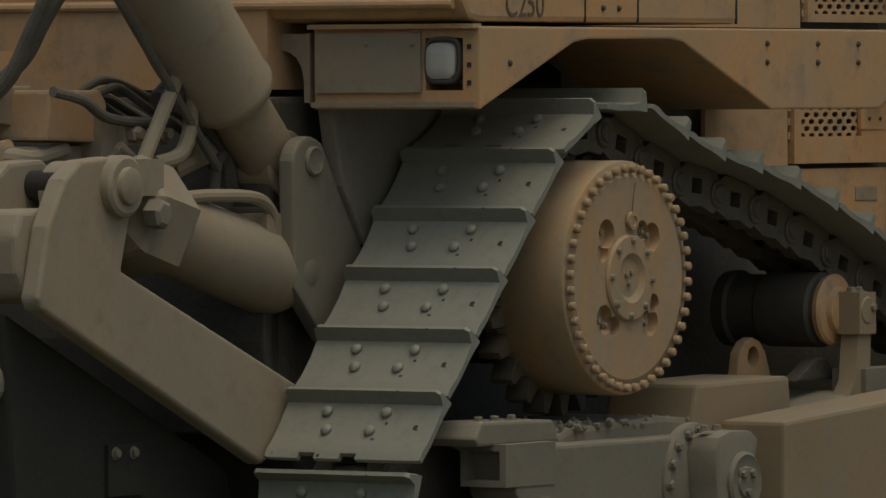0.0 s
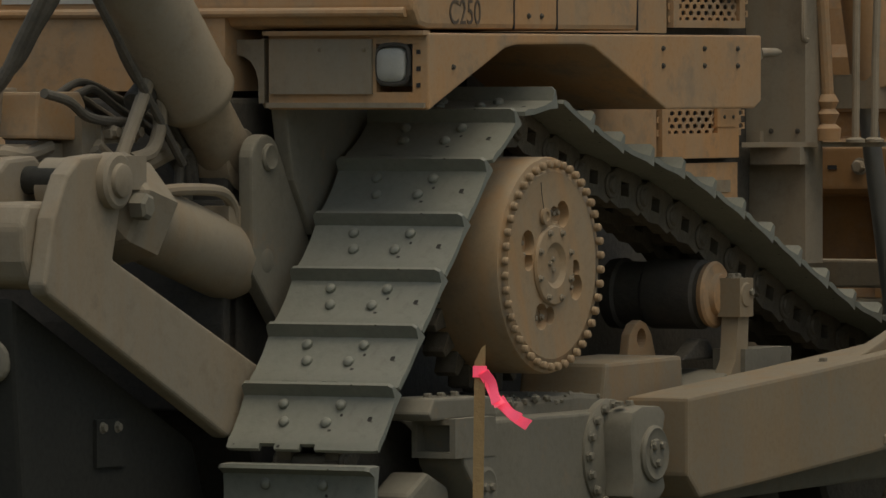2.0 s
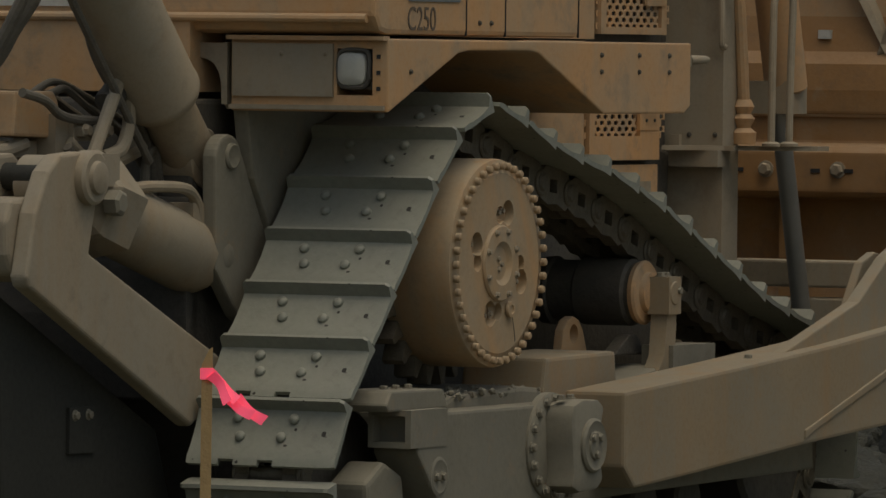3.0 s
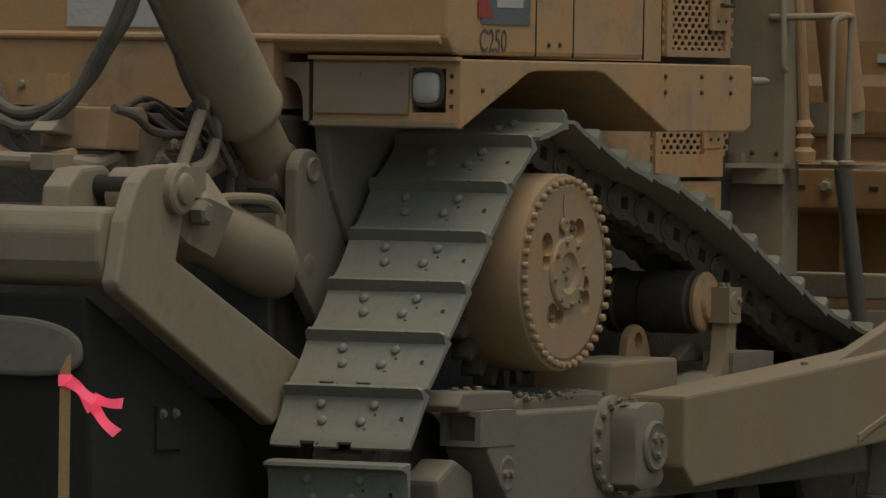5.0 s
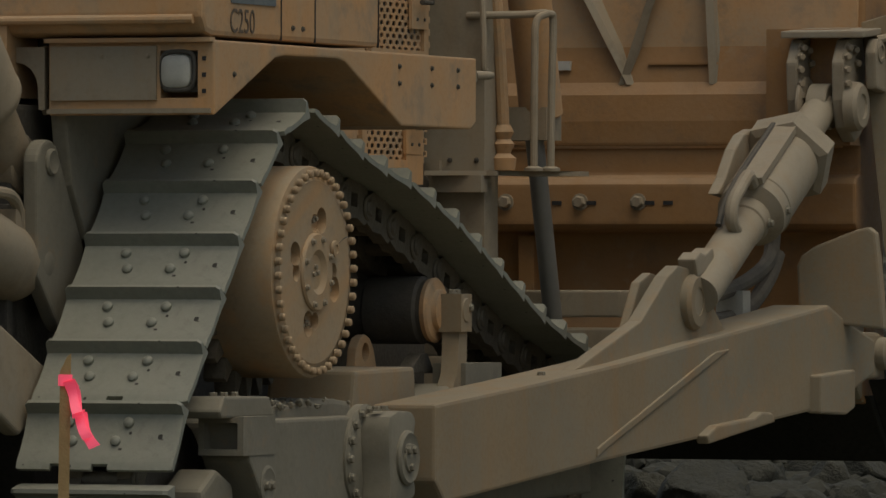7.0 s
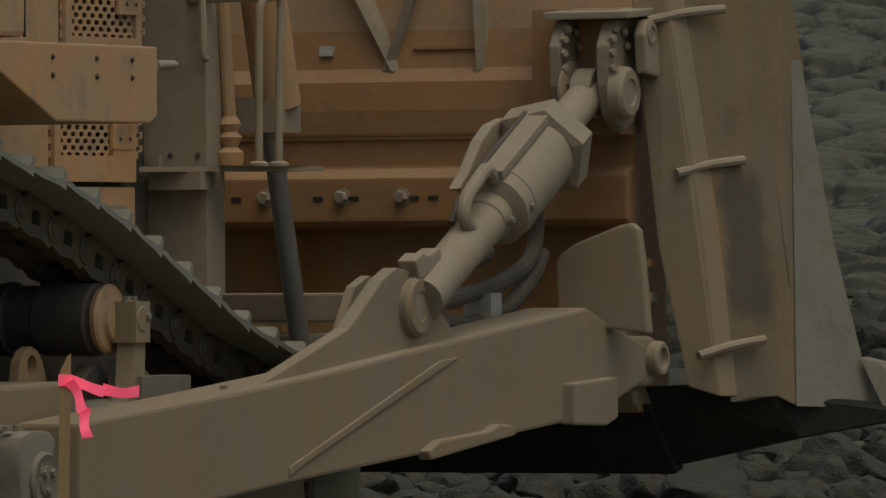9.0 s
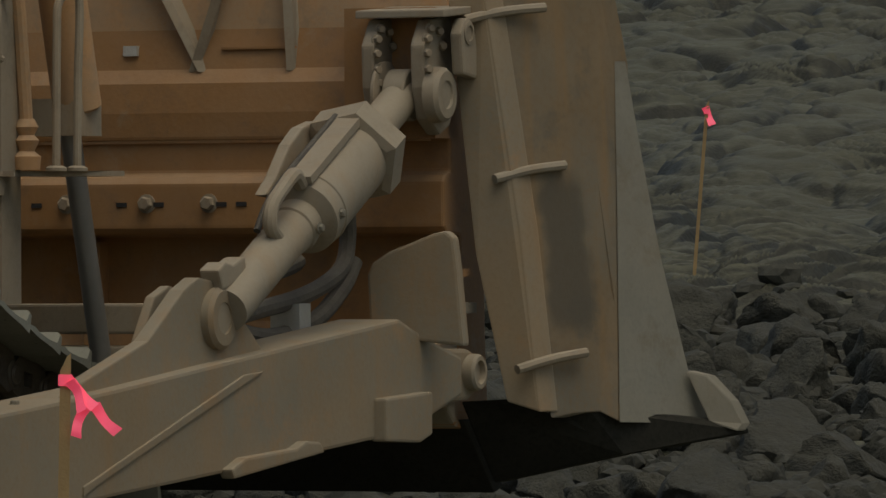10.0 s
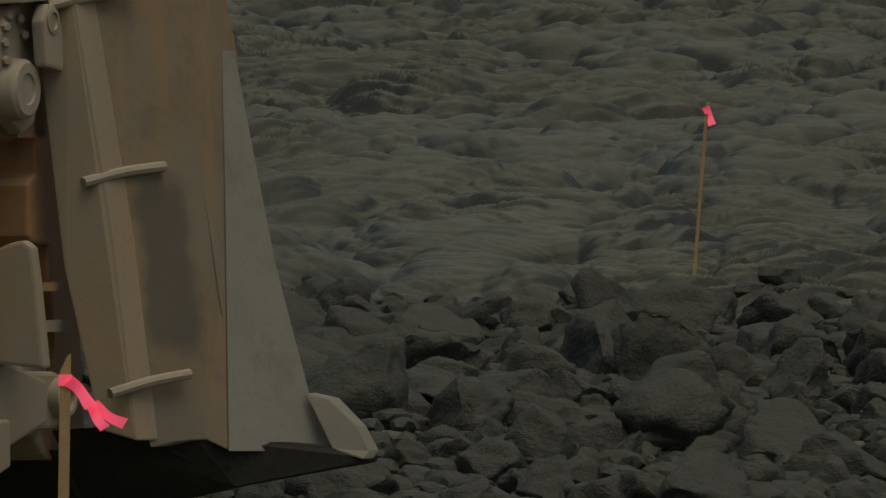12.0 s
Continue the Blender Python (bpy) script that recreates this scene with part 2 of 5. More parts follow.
def carved(solid, cutter):
    """The solid with the cutter's space taken out of it; both given as bmeshes. Returns a bmesh."""
    obs = []
    for bm in (solid, cutter):
        bmesh.ops.recalc_face_normals(bm, faces=bm.faces)
        me = bpy.data.meshes.new("work")
        bm.to_mesh(me)
        bm.free()
        obs.append(new("work", me))
    mod = obs[0].modifiers.new("cut", "BOOLEAN")
    mod.operation, mod.object, mod.solver, mod.use_self = "DIFFERENCE", obs[1], "EXACT", True
    bpy.context.view_layer.update()
    got = obs[0].evaluated_get(bpy.context.evaluated_depsgraph_get())
    out = bmesh.new()
    out.from_mesh(got.to_mesh())
    got.to_mesh_clear()
    for o in obs:
        me = o.data
        bpy.data.objects.remove(o)
        bpy.data.meshes.remove(me)
    return out


def lettering(name, text, size, m, material, parent, label):
    cu = bpy.data.curves.new(name, "FONT")
    cu.body, cu.size, cu.extrude, cu.align_x, cu.align_y = text, size, 0.0008, "CENTER", "CENTER"
    ob = new(name, cu)
    bpy.context.view_layer.update()
    me = bpy.data.meshes.new_from_object(ob.evaluated_get(bpy.context.evaluated_depsgraph_get()))
    bpy.data.objects.remove(ob)
    bpy.data.curves.remove(cu)
    me.materials.clear()
    me.materials.append(material)
    out = new(name, me)
    out.parent, out.matrix_basis = parent, m
    out["label"] = label
    return out


# ---------------------------------------------------------------- ground: one sheet of lava to the horizon
def hash_grid(ix, iy, seed):
    h = (ix.astype(np.int64) * 374761393 + iy.astype(np.int64) * 668265263 + seed * 982451653) & 0x7FFFFFFF
    h = ((h ^ (h >> 13)) * 1274126177) & 0x7FFFFFFF
    return ((h ^ (h >> 16)) & 0xFFFFF) / float(0xFFFFF)


def value_noise(x, y, seed=0):
    ix, iy = np.floor(x), np.floor(y)
    fx, fy = x - ix, y - iy
    fx, fy = fx * fx * (3 - 2 * fx), fy * fy * (3 - 2 * fy)
    a, b = hash_grid(ix, iy, seed), hash_grid(ix + 1, iy, seed)
    c, d = hash_grid(ix, iy + 1, seed), hash_grid(ix + 1, iy + 1, seed)
    return (a * (1 - fx) + b * fx) * (1 - fy) + (c * (1 - fx) + d * fx) * fy


def layered(x, y, seed, octaves=4):
    total, amp = np.zeros_like(x), 1.0
    for k in range(octaves):
        total, amp, x, y = total + amp * (value_noise(x, y, seed + k) - 0.5), amp * 0.5, x * 2.03 + 3.1, y * 2.03 - 1.7
    return total


def lobes(x, y, seed):
    """Rounded toes of lava that overlap: the highest of a scatter of domes, one in each cell."""
    ix, iy = np.floor(x), np.floor(y)
    best = np.zeros_like(x)
    for dx in (-1, 0, 1):
        for dy in (-1, 0, 1):
            cx, cy = ix + dx, iy + dy
            px, py = cx + hash_grid(cx, cy, seed), cy + hash_grid(cx, cy, seed + 1)
            turn = hash_grid(cx, cy, seed + 2) * 1.1 - 0.55
            size = 0.45 + 0.6 * hash_grid(cx, cy, seed + 3)
            u = (x - px) * np.cos(turn) + (y - py) * np.sin(turn)
            v = -(x - px) * np.sin(turn) + (y - py) * np.cos(turn)
            r = (u / (size * 1.3)) ** 2 + (v / (size * 0.8)) ** 2
            tall = 0.45 + 0.55 * hash_grid(cx, cy, seed + 4)
            best = np.maximum(best, tall * np.clip(1 - r, 0, 1) ** 0.56)
    return best


def ground_height(x, y):
    base = 0.0375 * y + 0.0525 * np.clip(y - 38.5, 0, 130) * np.clip((y - 38.5) / 3, 0, 1)
    base = np.where(y > 168, base + 0.02 * (y - 168), base)
    edge = 51.0 - 0.5 * x + 3.0 * (value_noise(x * 0.22, y * 0.12, 91) - 0.5)
    flow = np.clip((y - edge) / 1.6, 0, 1)
    wx, wy = x + 0.9 * layered(x * 0.35, y * 0.14, 5, 4), y + 1.6 * layered(x * 0.4 + 9, y * 0.14, 6, 3)
    far = 1 + np.clip((y - 60) / 60, 0, 1) * 0.35
    swell = 0.55 * layered(x * 0.16, y * 0.07, 11, 2)
    toes = 0.36 * lobes(wx * 0.45, wy * 0.17, 21) + 0.30 * lobes(wx * 0.85 + 7, wy * 0.36, 31) + 0.19 * lobes(wx * 1.7, wy * 0.85, 41) + 0.06 * lobes(wx * 3.6, wy * 2.0, 43) - 0.5
    fold = wy + 0.5 * np.sin(wx * 1.7) + 0.8 * layered(wx * 0.9, wy * 0.35, 51, 3)
    patch = np.clip(2.4 * value_noise(x * 0.45, y * 0.16, 71) - 0.8, 0, 1)
    patch = np.maximum(patch, np.exp(-(((x - 2.6) / 1.3) ** 2) - ((y - 54) / 5) ** 2))
    ropy = 0.08 * (1 - np.abs(np.sin(7.0 * fold))) * patch + 0.034 * (1 - np.abs(np.sin(19 * fold))) * (0.3 + 0.7 * patch)
    crust = 0.018 * layered(x * 4, y * 2.0, 61, 3)
    mound = 0.047 * np.exp(-((x - 2.2) ** 2) / 3.0 - (y - 53.5) ** 2 / 9.0)
    lava = (mound + swell + toes * far + ropy * far + crust) * flow
    rubble_zone = np.clip((y - 38) / 2.0, 0, 1) * (1 - flow)
    rubble = (0.10 * layered(x * 2.2, y * 1.6, 81, 3) + 0.12 * lobes(x * 2.3, y * 1.7, 85)) * rubble_zone
    track = 0.03 * layered(x * 1.3, y * 1.3, 88, 4) * np.clip((y - 12) / 8, 0, 1) * (1 - rubble_zone) * (1 - flow)
    return base + lava + rubble + track


def height_at(x, y):
    return float(ground_height(np.array([float(x)]), np.array([float(y)]))[0])


def build_ground():
    u = np.concatenate([-np.geomspace(4, 0.066, 24), np.linspace(-0.0635, 0.0635, 400), np.geomspace(0.066, 4, 24)])
    v = np.concatenate([np.linspace(-90, 18, 28), np.arange(19, 38, 0.25), np.arange(38, 60, 0.04), np.geomspace(60.05, 150, 980), np.geomspace(155, 2400, 26)])
    yy, uu = np.meshgrid(v, u, indexing="ij")
    xx = uu * np.maximum(np.abs(yy), 12)
    zz = ground_height(xx, yy)
    co = np.stack([xx, yy, zz], -1).reshape(-1, 3)
    rows, cols = len(v), len(u)
    i = (np.arange(rows - 1)[:, None] * cols + np.arange(cols - 1)).ravel()
    quads = np.stack([i, i + 1, i + cols + 1, i + cols], -1)
    me = bpy.data.meshes.new("ground")
    me.vertices.add(len(co))
    me.vertices.foreach_set("co", co.ravel())
    me.loops.add(quads.size)
    me.loops.foreach_set("vertex_index", quads.ravel().astype(np.int32))
    me.polygons.add(len(quads))
    me.polygons.foreach_set("loop_start", np.arange(0, quads.size, 4, dtype=np.int32))
    me.update(calc_edges=True)
    me.polygons.foreach_set("use_smooth", np.ones(len(quads), bool))
    me.materials.append(LAVA)
    ob = new("ground", me)
    tagged(ob, "grey ropy lava field rising away over rubble", "ground", kind="structure")


build_ground()


# ---------------------------------------------------------------- the bulldozer: x ahead, y to its far side, z up, from the hub of the near drive
dozer = new("bulldozer")
tagged(dozer, "large dust-covered tan crawler bulldozer with raised drive sprocket and ripper", "bulldozer")
MIDDLE = 1.58          # the machine's middle in y
PITCH_R = 0.48         # radius on which the chain runs round the sprocket


def mirrored(y):
    return 2 * MIDDLE - y


# --- track chain: the line that its pins follow
def chain_line():
    rise = [PITCH_R + 0.045 * math.exp(-(((d - 78) / 26) ** 2)) for d in range(62, 144, 4)]
    pts = [(r * math.cos(a), r * math.sin(a)) for r, a in zip(rise, np.radians(np.arange(62, 144, 4)))]
    pts += [(-0.855 + 0.38 * math.cos(a), -0.83 + 0.38 * math.sin(a)) for a in np.radians(np.arange(143, 271, 6))]
    pts += [(3.0 + 0.40 * math.cos(a), -0.81 + 0.40 * math.sin(a)) for a in np.radians(np.arange(-90, 86, 6))]
    pts += [(2.56, -0.30), (2.05, -0.105), (1.55, 0.095), (1.07, 0.245), (0.62, 0.325)]
    return pts


def resampled(points, count=1500):
    p = np.array(points + points[:1])
    d = np.concatenate([[0], np.cumsum(np.hypot(*np.diff(p, axis=0).T))])
    s = np.linspace(0, d[-1], count, endpoint=False)
    q = np.stack([np.interp(s, d, p[:, 0]), np.interp(s, d, p[:, 1])], -1)
    w = np.hanning(41)[1:-1]
    w /= w.sum()
    k = len(w) // 2
    q = np.stack([np.convolve(np.concatenate([c[-k:], c, c[:k]]), w, "valid") for c in q.T], -1)
    return q


LINE = resampled(chain_line())
STEPS = np.hypot(*(np.roll(LINE, -1, 0) - LINE).T)
AWAY = np.concatenate([[0], np.cumsum(STEPS)])
LENGTH = AWAY[-1]
SHOES = round(LENGTH / 0.262)
PITCH = LENGTH / SHOES


def on_chain(s):
    s = s % LENGTH
    closed = np.concatenate([LINE, LINE[:1]])
    return np.array([np.interp(s, AWAY, closed[:, 0]), np.interp(s, AWAY, closed[:, 1])])


def shoe_pose(s, y):
    """The pose of a shoe whose plate is centred at the chain's metre s: its x runs along the chain, its z outwards."""
    a, b = on_chain(s - PITCH / 2), on_chain(s + PITCH / 2)
    m, d = (a + b) / 2, (b - a) / np.hypot(*(b - a))
    return pose(float(m[0]), y, float(m[1]), 0, -math.degrees(math.atan2(d[1], d[0])), 0) @ pose(0, 0, 0, 180, 0, 0)


def shoe_mesh():
    """A single-grouser plate, x from -0.13 to 0.13, z up outwards. It overlaps its neighbour by its lip."""
    top = [(-0.128, 0.085), (-0.122, 0.150), (-0.108, 0.154), (-0.090, 0.105), (-0.02, 0.098), (0.06, 0.100), (0.105, 0.108), (0.138, 0.104)]
    low = [(0.138, 0.088), (0.06, 0.080), (-0.06, 0.078), (-0.128, 0.070)]
    bm = bmesh.new()
    cuts = (-0.31, -0.295, 0.295, 0.31)
    rings = []
    for k, y in enumerate(cuts):
        end = k in (0, 3)
        rings.append([bm.verts.new((x * (0.97 if end else 1), y, z - (0.012 if end and z > 0.12 else 0))) for x, z in top + low])
    n = len(top + low)
    for a, b in zip(rings, rings[1:]):
        for i in range(n):
            bm.faces.new((a[i], a[(i + 1) % n], b[(i + 1) % n], b[i]))
    bm.faces.new(rings[0][::-1])
    bm.faces.new(rings[-1])
    cutter = bmesh.new()
    for y in (-0.145, 0.02):
        add_prism(cutter, [(0.116, 0.0), (0.116, 0.3), (0.2, 0.3), (0.2, 0.0)], y - 0.032, y + 0.032)
    return carved(bm, cutter)


def link_mesh():
    bm = bmesh.new()
    for y in (-0.10, 0.10):
        outline = [(-0.15, -0.045), (-0.11, -0.075), (-0.03, -0.06), (0.05, -0.075), (0.12, -0.06), (0.15, -0.02), (0.14, 0.04), (0.09, 0.078), (-0.10, 0.078), (-0.15, 0.03)]
        add_prism(bm, outline, y - 0.03, y + 0.03)
    cutter = bmesh.new()
    add_prism(cutter, [(-0.024, -0.018), (0.042, -0.024), (0.048, 0.030), (-0.018, 0.034)], -0.2, 0.2)
    bm = carved(bm, cutter)
    bevelled(bm, 0.005, 1)
    add_cyl(bm, (-0.13, -0.15, 0), (-0.13, 0.15, 0), 0.036, 14, 0.006)
    for y in (-0.133, 0.133):
        add_cyl(bm, (-0.13, y - 0.008, 0), (-0.13, y + 0.008, 0), 0.052, 16, 0.005)
    return bm


def round_bolt():
    bm = add_lathe(bmesh.new(), (0, 0, 0), (0, 0, 1), [(0, 0.021), (0.012, 0.020), (0.019, 0.013), (0.021, 0.004)], 10)
    return bm


shoes = []
SHOE_Y = 0.312
shoe = part("track_shoe", shoe_mesh(), STEEL, dozer, "worn grey steel track shoe with one grouser", True)
chain_link = part("track_link", link_mesh(), LINK, shoe, "dark oily chain link", True)
stud = part("shoe_bolt", round_bolt(), STEEL, shoe, "", True)
spots = [(-0.055, -0.135, 0.100), (-0.055, 0.10, 0.100), (0.02, -0.11, 0.0975), (0.02, 0.062, 0.0975)]
stud.matrix_basis = pose(*spots[0])
for spot in spots[1:]:
    twin(stud, pose(*spot), shoe)
shoes.append((shoe, 0, SHOE_Y))
for side in (SHOE_Y, mirrored(SHOE_Y)):
    for k in range(SHOES):
        if k or side != SHOE_Y:
            shoes.append((copy_thing(shoe, pose(0, 0, 0)), k, side))
            shoes[-1][0].parent = dozer


# --- final drives with their sprockets
def drive_face():
    """The round outer cover with its raised hub, four clover recesses and a small plug, facing -y."""
    solid = add_lathe(bmesh.new(), (0, 0.36, 0), (0, -1, 0), [(0, 0.38), (0.05, 0.40), (0.325, 0.40), (0.335, 0.396), (0.345, 0.352), (0.350, 0.345)], 96)
    cutter = bmesh.new()
    for k in range(4):
        a = radians(45 + 90 * k)
        for r, wide in ((0.205, 0.050), (0.145, 0.045)):
            c = (r * math.cos(a), 0.0, r * math.sin(a))
            add_lathe(cutter, (c[0], 0.045, c[2]), (c[0], -1, c[2]), [(0, wide * 0.9), (0.02, wide), (0.2, wide)], 22)
            if r > 0.16:
                break
        b = a + 0.33
        c = (0.185 * math.cos(b), 0, 0.185 * math.sin(b))
        add_lathe(cutter, (c[0], 0.040, c[2]), (c[0], -1, c[2]), [(0, 0.034), (0.2, 0.036)], 18)
    out = carved(solid, cutter)
    return out


def build_drive():
    cover = part("final_drive", drive_face(), DRIVE, dozer, "round tan final drive cover ringed with bolts", True)
    hub = add_lathe(bmesh.new(), (0, 0.03, 0), (0, -1, 0), [(0, 0.148), (0.026, 0.148), (0.034, 0.142), (0.036, 0.085), (0.016, 0.06), (0.010, 0.03), (0.010, 0.001)], 40)
    part("hub_cap", hub, DRIVE, cover, "", True)
    bolt = part("rim_bolt", add_lathe(bmesh.new(), (0, 0.012, 0), (0, -1, 0), [(0, 0.0155), (0.016, 0.015), (0.021, 0.011), (0.022, 0.003)], 12), DRIVE, cover, "", True)
    bolt.matrix_basis = pose(0.374, 0, 0)
    for k in range(1, 44):
        a = 2 * math.pi * k / 44
        twin(bolt, pose(0.374 * math.cos(a), 0, 0.374 * math.sin(a)), cover)
    small = part("hub_bolt", hex_bolt(0.010, 0.010), PALE, cover)
    small.matrix_basis = pose(0.128, -0.006, 0)
    for k in range(1, 8):
        a = 2 * math.pi * k / 8
        twin(small, pose(0.128 * math.cos(a), -0.006, 0.128 * math.sin(a)), cover)
    for k in range(4):
        a = radians(45 + 90 * k)
        twin(small, pose(0.212 * math.cos(a), 0.038, 0.212 * math.sin(a)), cover)
        twin(small, pose(0.195 * math.cos(a + 0.2), 0.034, 0.195 * math.sin(a + 0.2)), cover)
    for k, (dx, dz) in enumerate(((0.012, 0.02), (-0.016, 0.012), (0.0, -0.018))):
        twin(small, pose(dx, 0.012, dz), cover)
    plug = add_lathe(bmesh.new(), (0, 0.004, 0), (0, -1, 0), [(0, 0.032), (0.012, 0.031), (0.013, 0.018), (0.007, 0.016), (0.007, 0.001)], 20)
    part("drain_plug", plug, DRIVE, cover, "", True).matrix_basis = pose(0, 0.0, 0.195)
    mark = tube([(-0.003, -0.001, 0.225), (0.002, -0.001, 0.28), (0.012, -0.001, 0.325)], 0.0016, 6)
    part("scratch", mark, DARK, cover, "", True)
    teeth = []
    for k in range(25):
        for da, r in ((-0.35, 0.40), (-0.12, 0.475), (0.12, 0.475), (0.35, 0.40)):
            a = 2 * math.pi * (k + da) / 25
            teeth.append((r * math.cos(a), r * math.sin(a)))
    part("sprocket", prism(teeth, 0.27, 0.36, 0.006), LINK, cover, "dark toothed drive sprocket", True)
    return cover


near_drive = build_drive()
far_drive = copy_thing(near_drive, pose(0, 2 * MIDDLE, 0, 0, 0, 180))
far_drive.parent = dozer

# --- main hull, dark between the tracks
part("hull", prism([(-0.95, 0.62), (-0.98, -0.30), (-0.70, -0.92), (3.2, -0.92), (3.28, 0.4), (1.9, 0.62)], 0.80, mirrored(0.80), 0.02), DARK, dozer, "dark main frame under the body")
for y in (0.0, 2 * MIDDLE):
    s = 1 if y == 0 else -1
    part("axle_housing", cyl((0, y + s * 0.34, 0), (0, y + s * 0.90, 0), 0.30, 40), DARK, dozer, "", True)
    part("roller_frame", prism([(-0.86, -0.545), (0.35, -0.545), (1.25, -0.55), (2.75, -0.62), (2.80, -0.90), (-0.60, -0.95), (-0.83, -0.70)], y - s * 0.10, y + s * 0.09, 0.012), GREY, dozer, "dust-caked track roller frame beam")
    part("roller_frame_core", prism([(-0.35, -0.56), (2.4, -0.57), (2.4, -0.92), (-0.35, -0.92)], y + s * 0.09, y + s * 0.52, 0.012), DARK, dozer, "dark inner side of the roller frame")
    part("front_idler", cyl((3.0, y + s * 0.19, -0.81), (3.0, y + s * 0.43, -0.81), 0.33, 48, 0.02), DARK, dozer, "", True)
    part("rear_idler", cyl((-0.855, y + s * 0.19, -0.83), (-0.855, y + s * 0.43, -0.83), 0.31, 48, 0.02), DARK, dozer, "", True)
    roller = part("track_roller", cyl((0, y + s * 0.20, 0), (0, y + s * 0.42, 0), 0.125, 28, 0.015), DARK, dozer, "", True)
    roller.matrix_basis = pose(-0.3, 0, -1.02)
    for x in (0.12, 0.54, 0.96, 1.38, 1.80, 2.22):
        twin(roller, pose(x, 0, -1.02))

# end bracket of the roller frame, an open steel box
frame_end = carved(box((-0.905, -0.104, -0.672), (-0.60, 0.075, -0.530), 0.008), add_box(bmesh.new(), (-1.3, -0.080, -0.650), (-0.70, 0.055, -0.552)))
part("frame_end_box", frame_end, GREY, dozer, "open-ended steel box on the roller frame")
part("guide_block", prism([(-1.02, -0.51), (-0.98, -0.455), (-0.55, -0.46), (-0.50, -0.535), (-1.0, -0.535)], -0.06, 0.16, 0.01), GREY, dozer, "dusty steel pad with three bolts")
pad_bolt = part("pad_bolt", hex_bolt(0.016, 0.014), GREY, dozer)
pad_bolt.matrix_basis = pose(-0.85, 0.04, -0.458, -90)
for x in (-0.75, -0.65):
    twin(pad_bolt, pose(x, 0.04, -0.458, -90))
part("frame_lug", prism([(-1.05, -1.12), (-1.10, -0.80), (-0.95, -0.72), (-0.80, -0.78), (-0.74, -1.12)], -0.02, 0.14, 0.02), GREY, dozer)
part("cover_boss", add_lathe(bmesh.new(), (-0.66, -0.09, -0.785), (-0.66, -1, -0.785), [(0, 0.075), (0.012, 0.074), (0.016, 0.062), (0.012, 0.05), (0.012, 0.002)], 30), GREY, dozer, "", True)
for dx in (-0.025, 0.025):
    twin(pad_bolt, pose(-0.66 + dx, -0.102, -0.785))
part("upper_frame_block", prism([(0.50, -0.378), (1.12, -0.368), (1.15, -0.56), (0.46, -0.56)], 0.02, 0.38, 0.015), ARM, dozer, "tan block on the roller frame")
part("frame_saddle", prism([(-0.5, -0.56), (-0.30, -0.50), (0.30, -0.48), (0.7, -0.51), (1.2, -0.50), (1.6, -0.44), (2.2, -0.46), (2.7, -0.62), (2.7, -0.7), (-0.5, -0.7)], 0.03, 0.50, 0.02), GREY, dozer)
eye_outline = [(1.29, -0.39), (1.31, -0.30), (1.35, -0.26), (1.40, -0.245), (1.45, -0.26), (1.49, -0.30), (1.53, -0.39)]
lift_eye = carved(prism(eye_outline, 0.34, 0.38, 0.006), add_lathe(bmesh.new(), (1.405, 0.3, -0.315), (1.405, 1, -0.315), [(0, 0.038), (0.2, 0.038)], 20))
part("lifting_eye", lift_eye, PAINT, dozer, "welded lifting eye plate")
part("frame_tab", prism([(1.40, -0.40), (1.55, -0.32), (1.62, -0.32), (1.70, -0.40)], 0.16, 0.22, 0.008), DARK, dozer)
part("frame_box", box((1.62, 0.0, -0.47), (2.02, 0.14, -0.36), 0.012), GREY, dozer)

# caked dirt under the drive
def dirt_clods():
    pick = random.Random(4)
    bm = bmesh.new()
    for _ in range(90):
        r = pick.uniform(0.006, 0.017)
        at = Vector((pick.uniform(-0.35, 0.45), pick.uniform(0.0, 0.22), -0.492 + pick.uniform(-0.015, 0.006)))
        got = bmesh.ops.create_icosphere(bm, subdivisions=1, radius=r)
        for v in got["verts"]:
            v.co = v.co * pick.uniform(0.7, 1.35) + at
    return bm


tagged(part("dirt_clods", dirt_clods(), GREY, dozer), "crumbs of caked grey dirt on the frame", kind="stuff")

# carrier roller and its post
carrier = add_lathe(bmesh.new(), (1.62, 0.58, -0.15), (1.62, -1, -0.15), [(0, 0.10), (0.01, 0.135), (0.06, 0.14), (0.07, 0.125), (0.18, 0.125), (0.19, 0.135), (0.40, 0.135), (0.41, 0.12), (0.45, 0.12)], 40)
part("carrier_roller", carrier, DARK, dozer, "black greasy carrier roller", True)
part("roller_flange", add_lathe(bmesh.new(), (1.62, 0.15, -0.15), (1.62, -1, -0.15), [(0, 0.125), (0.02, 0.13), (0.03, 0.12), (0.035, 0.085), (0.055, 0.08), (0.06, 0.06)], 40), PAINT, dozer, "tan roller end cap", True)
post = add_cyl(bmesh.new(), (1.64, 0.12, -0.15), (1.64, 0.00, -0.15), 0.05, 20)
add_box(post, (1.585, 0.005, -0.235), (1.70, 0.10, -0.085))
add_prism(post, [(1.60, -0.23), (1.69, -0.23), (1.68, -0.40), (1.73, -0.47), (1.52, -0.47), (1.58, -0.40)], 0.02, 0.09)
bmesh.ops.recalc_face_normals(post, faces=post.faces)
roller_post = part("roller_post", post, ARM, dozer, "tan post that carries the roller", True)
twin(pad_bolt, pose(1.67, 0.004, -0.14))
twin(pad_bolt, pose(1.62, 0.06, -0.083, -90))
twin(pad_bolt, pose(1.67, 0.06, -0.083, -90))

